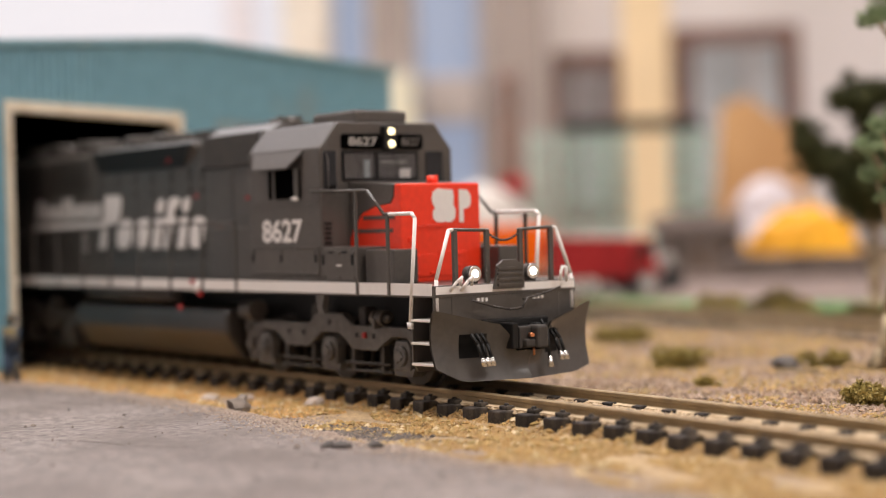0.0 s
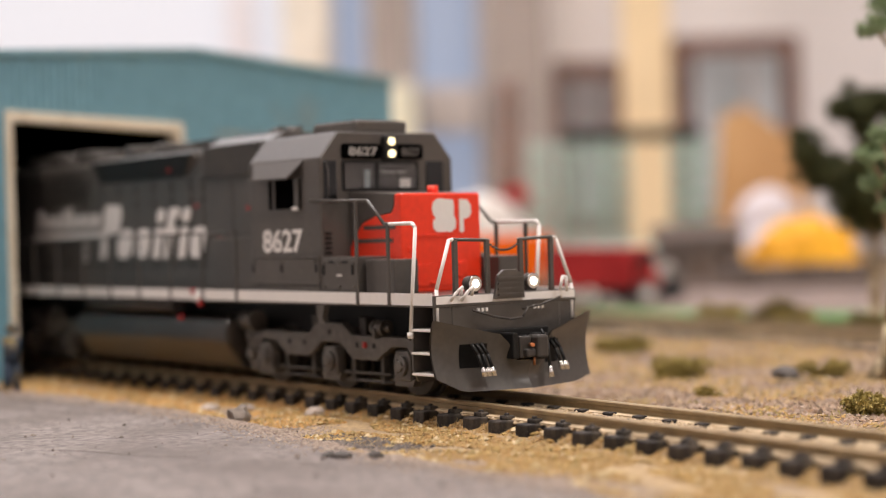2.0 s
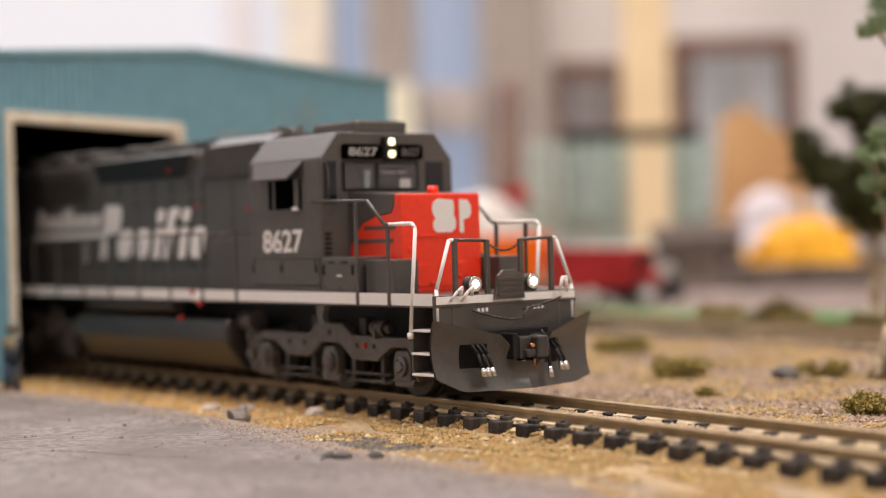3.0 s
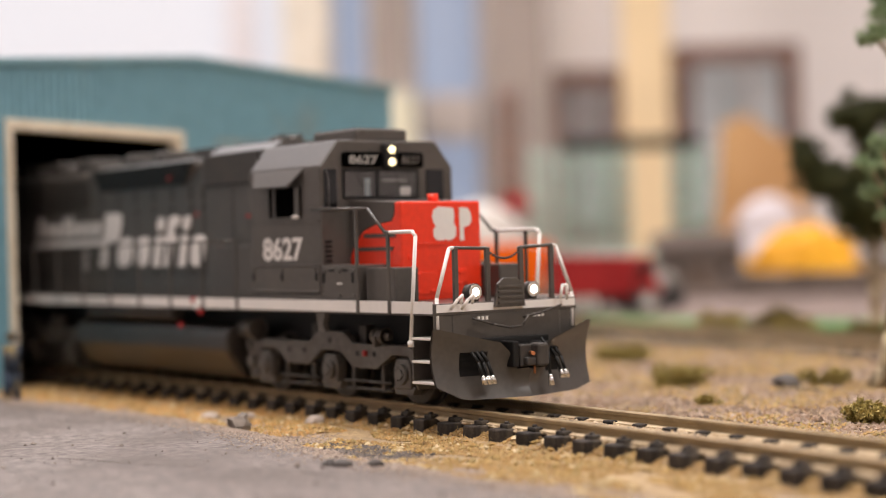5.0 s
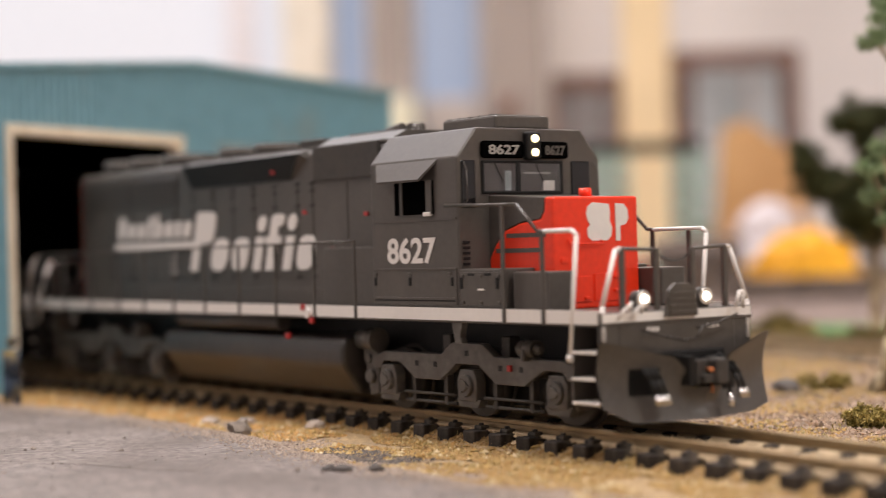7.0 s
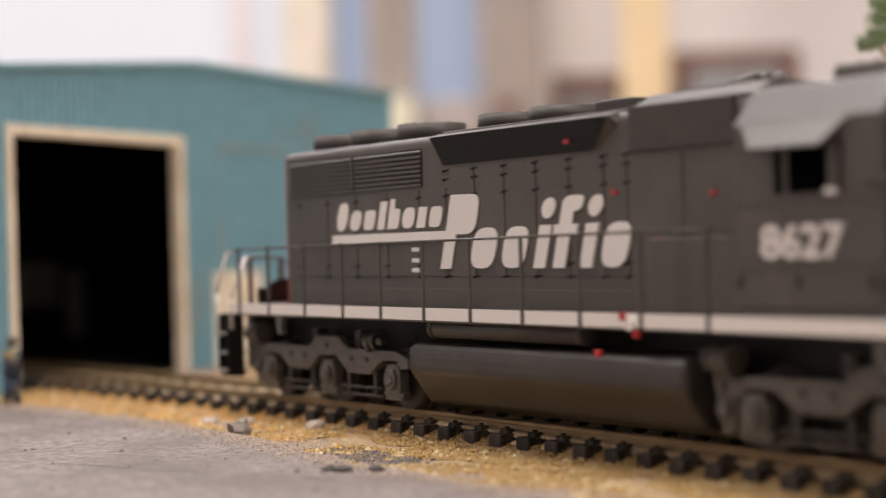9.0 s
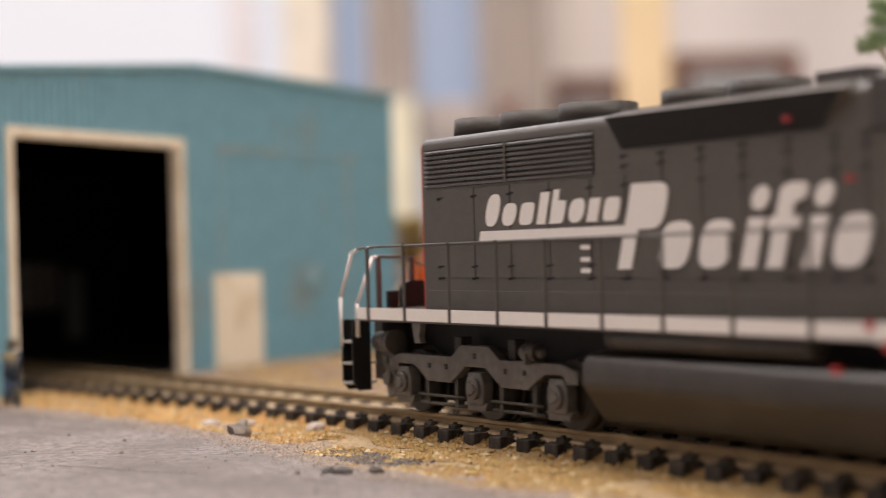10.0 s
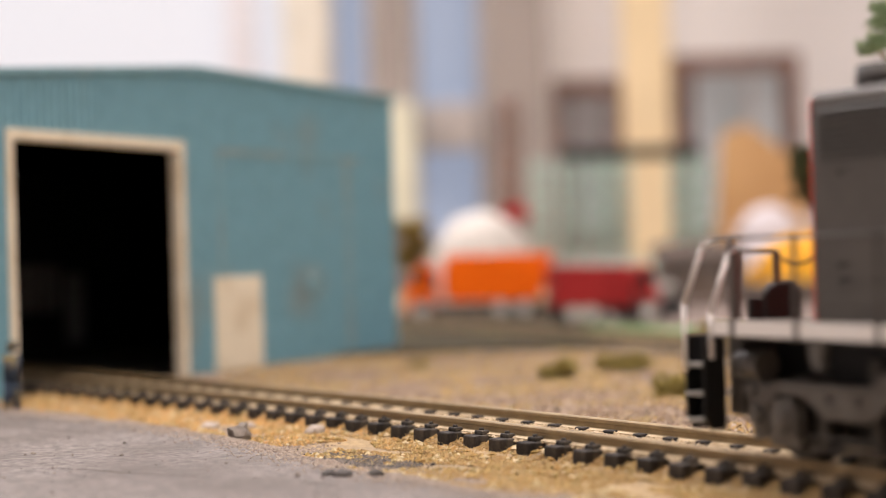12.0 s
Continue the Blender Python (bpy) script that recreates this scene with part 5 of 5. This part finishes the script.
def fringe_spot(r):
    x = r.uniform(-150, 190)
    y = pave_edge(x) + r.gauss(-1, 4.5)
    return (x, y, max(ground_z(x, y), pave_z(x, y)) + .05)


scatter("sand", 24000, fringe_spot, lambda r: r.uniform(.12, .4), ((.2, .15, .12), (.33, .26, .21), (.42, .35, .29), (.26, .2, .16)), "grey-brown sand along the apron edge", "sand", seed=13)


def coal_spot(r):
    x, y = r.gauss(50, 6.5), r.gauss(-40.5, 2.2)
    return (x, y + (x - 50) * -.1, max(ground_z(x, y), pave_z(x, y)) + .15)


scatter("cinders", 2200, coal_spot, lambda r: r.uniform(.15, .5), ((.05, .045, .04), (.12, .1, .09), (.2, .17, .15)), "dark grey cinders spilt at the apron edge", "cinders", seed=7)


def crumb_spot(r):
    x, y = r.uniform(-110, 120), r.uniform(-110, -38)
    return (x, y, pave_z(x, y) + .12)


scatter("crumbs", 520, crumb_spot, lambda r: r.uniform(.06, .2) * (3.2 if r.random() < .12 else 1), ((.06, .05, .045), (.2, .17, .15), (.34, .29, .25)), "small dark crumbs lying on the concrete", "crumbs", seed=8)


def grass_fibres(name, count, spot, length, colours, label, seed):
    r = random.Random(seed)
    verts, faces = [], []
    for _ in range(count):
        p = spot(r)
        if p is None:
            continue
        a, l, w = r.random() * 6.28, r.uniform(*length), .05
        d = Vector((math.cos(a), math.sin(a), r.uniform(.25, 1.6))).normalized() * l
        s = Vector((-math.sin(a), math.cos(a), 0)) * w
        b = Vector(p)
        n = len(verts)
        verts += [tuple((b + q) * MM) for q in (-s, s, d * .6 + s * .8, d, d * .6 - s * .8)]
        faces.append((n, n + 1, n + 2, n + 3, n + 4))
    me = bpy.data.meshes.new(name)
    me.from_pydata(verts, [], faces)
    me.materials.append(island_material(name + "_fibre", colours, .8))
    return tagged(new(name, me), label, "grass", kind="stuff")


grass_fibres("grass", 14000, turf_spot, (.5, 1.4), ((.34, .23, .07), (.6, .48, .24), (.26, .2, .07)), "dry straw-yellow grass beside the track", 11)
grass_fibres("grass", 9000, patch_spot, (1, 2.6), ((.3, .26, .08), (.48, .4, .18), (.22, .22, .07)), "dry olive grass on the gravel", 12)

ROCK = material("grey_rock", (.2, .17, .145), .85, vary=.2, scale=500, bump=.7, bump_scale=900)
DARKROCK = material("dark_rock", (.09, .08, .075), .8, vary=.2, scale=500, bump=.6, bump_scale=900)
PALEROCK = material("pale_rock", (.40, .335, .285), .8, vary=.1, scale=500, bump=.4, bump_scale=900)


def rock(x, y, r, mat, seed, label, tall=.7, z=None):
    b = B()
    bmesh.ops.create_icosphere(b, subdivisions=2, radius=r)
    rr = random.Random(seed)
    off = Vector((rr.uniform(0, 50), rr.uniform(0, 50), rr.uniform(0, 50)))
    for v in b.verts:
        v.co *= 1 + (.75 if "angular" in label else .45) * noise.noise(v.co / r * 1.1 + off)
        v.co.z *= tall
    ob = part("stone", b, mat, at=(x, y, (max(ground_z(x, y), pave_z(x, y) if y < -30 else -9) if z is None else z) + r * tall * .45))
    return tagged(ob, label, "stone")


rock(1.5, -37.8, 2.3, ROCK, 11, "angular grey-brown stone at the edge of the apron", .95)
rock(66.5, -57.8, 1.7, DARKROCK, 2, "dark stone chip lying on the concrete", .5)
rock(63.4, -58.6, 1.3, DARKROCK, 3, "dark stone chip lying on the concrete", .5)
rock(70.0, -53.6, 1.4, DARKROCK, 4, "dark stone chip lying on the concrete", .6)
rock(4.3, -21.6, 2.2, PALEROCK, 5, "pale rounded pebble beside the ties", .7)
rock(-17.7, -24.6, 2.2, PALEROCK, 6, "pale rounded pebble beside the ties", .5)
rock(-27, -28.4, 2.1, PALEROCK, 7, "pale rounded pebble beside the ties", .5)
rock(27, 98, 3.3, DARKROCK, 8, "dark stone lying on the gravel", .8)
twig = part("twig", wire(B(), [(34, 86, .8), (39, 90, 1.2), (44, 92, .9)], .35, 6), BARK)
tagged(twig, "short pale twig lying on the gravel", "twig")

# figure standing by the shed door: a plain shape
fg = B()
rod(fg, (0, -1.2, 0), (0, -.9, 8), .9, 1.2, 10)
rod(fg, (.6, 1.2, 0), (0, .9, 8), .9, 1.2, 10)
rod(fg, (0, 0, 7.6), (.5, 0, 14), 1.9, 2.3, 12)
bmesh.ops.create_icosphere(fg, subdivisions=2, radius=1.5, matrix=Matrix.Translation((.7, 0, 16.2)))
tagged(part("figurine", fg, material("blue_figure", (.03, .05, .085), .7, second=(.4, .28, .06), second_scale=180), at=(-103, -40.5, .4)), "small blue painted figurine beside the shed door", "figurine")

# fine cracks and scratches in the concrete
ck = B()
rr = random.Random(31)
for x0, y0, dx, dy, n in ((-75, -62, 5.2, 1.3, 9), (20, -86, 4.5, 1.9, 6), (66, -66, 3, -.3, 4)):
    x, y = x0, y0
    for _ in range(n):
        x1, y1 = x + dx + rr.uniform(-.8, .8), y + dy + rr.uniform(-.9, .9)
        w = rr.uniform(.05, .12)
        z0, z1 = pave_z(x, y) + .03, pave_z(x1, y1) + .03
        rod(ck, (x, y, z0 - w * .6), (x1, y1, z1 - w * .6), w, w, 5)
        x, y = x1, y1
tagged(part("crack", ck, material("crack_dirt", (.07, .055, .045), .9)), "thin dirty cracks in the concrete", "cracks", kind="stuff")
# ---- movement ----
TRAVEL = ((0, 0), (5.0, 0), (5.2, .4), (5.5, 3.1), (6, 12.6), (6.5, 28.6), (7, 49.16), (7.2, 58.3), (8.0, 98.4), (8.8, 141.3), (9, 152.0), (9.5, 178.1),
          (10, 204.6), (10.5, 231.2), (11, 257.5), (11.5, 283.1), (12, 308.0))


def travel(t):
    """Distance along the track, smoothly between the known places."""
    n = len(TRAVEL)
    for i in range(n - 1):
        (t0, s0), (t1, s1) = TRAVEL[i], TRAVEL[i + 1]
        if t <= t1:
            def slope(k):
                if k <= 1:
                    return 0
                if k >= n - 1:
                    return (TRAVEL[n - 1][1] - TRAVEL[n - 2][1]) / (TRAVEL[n - 1][0] - TRAVEL[n - 2][0])
                return (TRAVEL[k + 1][1] - TRAVEL[k - 1][1]) / (TRAVEL[k + 1][0] - TRAVEL[k - 1][0])
            h = t1 - t0
            u = (t - t0) / h
            return ((2 * u ** 3 - 3 * u * u + 1) * s0 + (u ** 3 - 2 * u * u + u) * h * slope(i)
                    + (-2 * u ** 3 + 3 * u * u) * s1 + (u ** 3 - u * u) * h * slope(i + 1))
    return TRAVEL[-1][1]


def on_track(s):
    """The pose in which both trucks stand on the curved track."""
    y0, y1 = bend(s), bend(s - 151)
    return pose(s * MM, y0 * MM, 0, 0, 0, math.degrees(math.atan2(y0 - y1, 151)))


def motions():
    times = [0, 4.9] + [5 + .1 * i for i in range(71)]
    walk(loco, [(t, on_track(travel(t))) for t in times])
    for w in WS1 + WS2:
        at = w.location.copy()
        walk(w, [(t, Matrix.Translation(at) @ pose(0, 0, 0, 0, math.degrees(travel(t) / 6.1), 0)) for t in times])


motions()
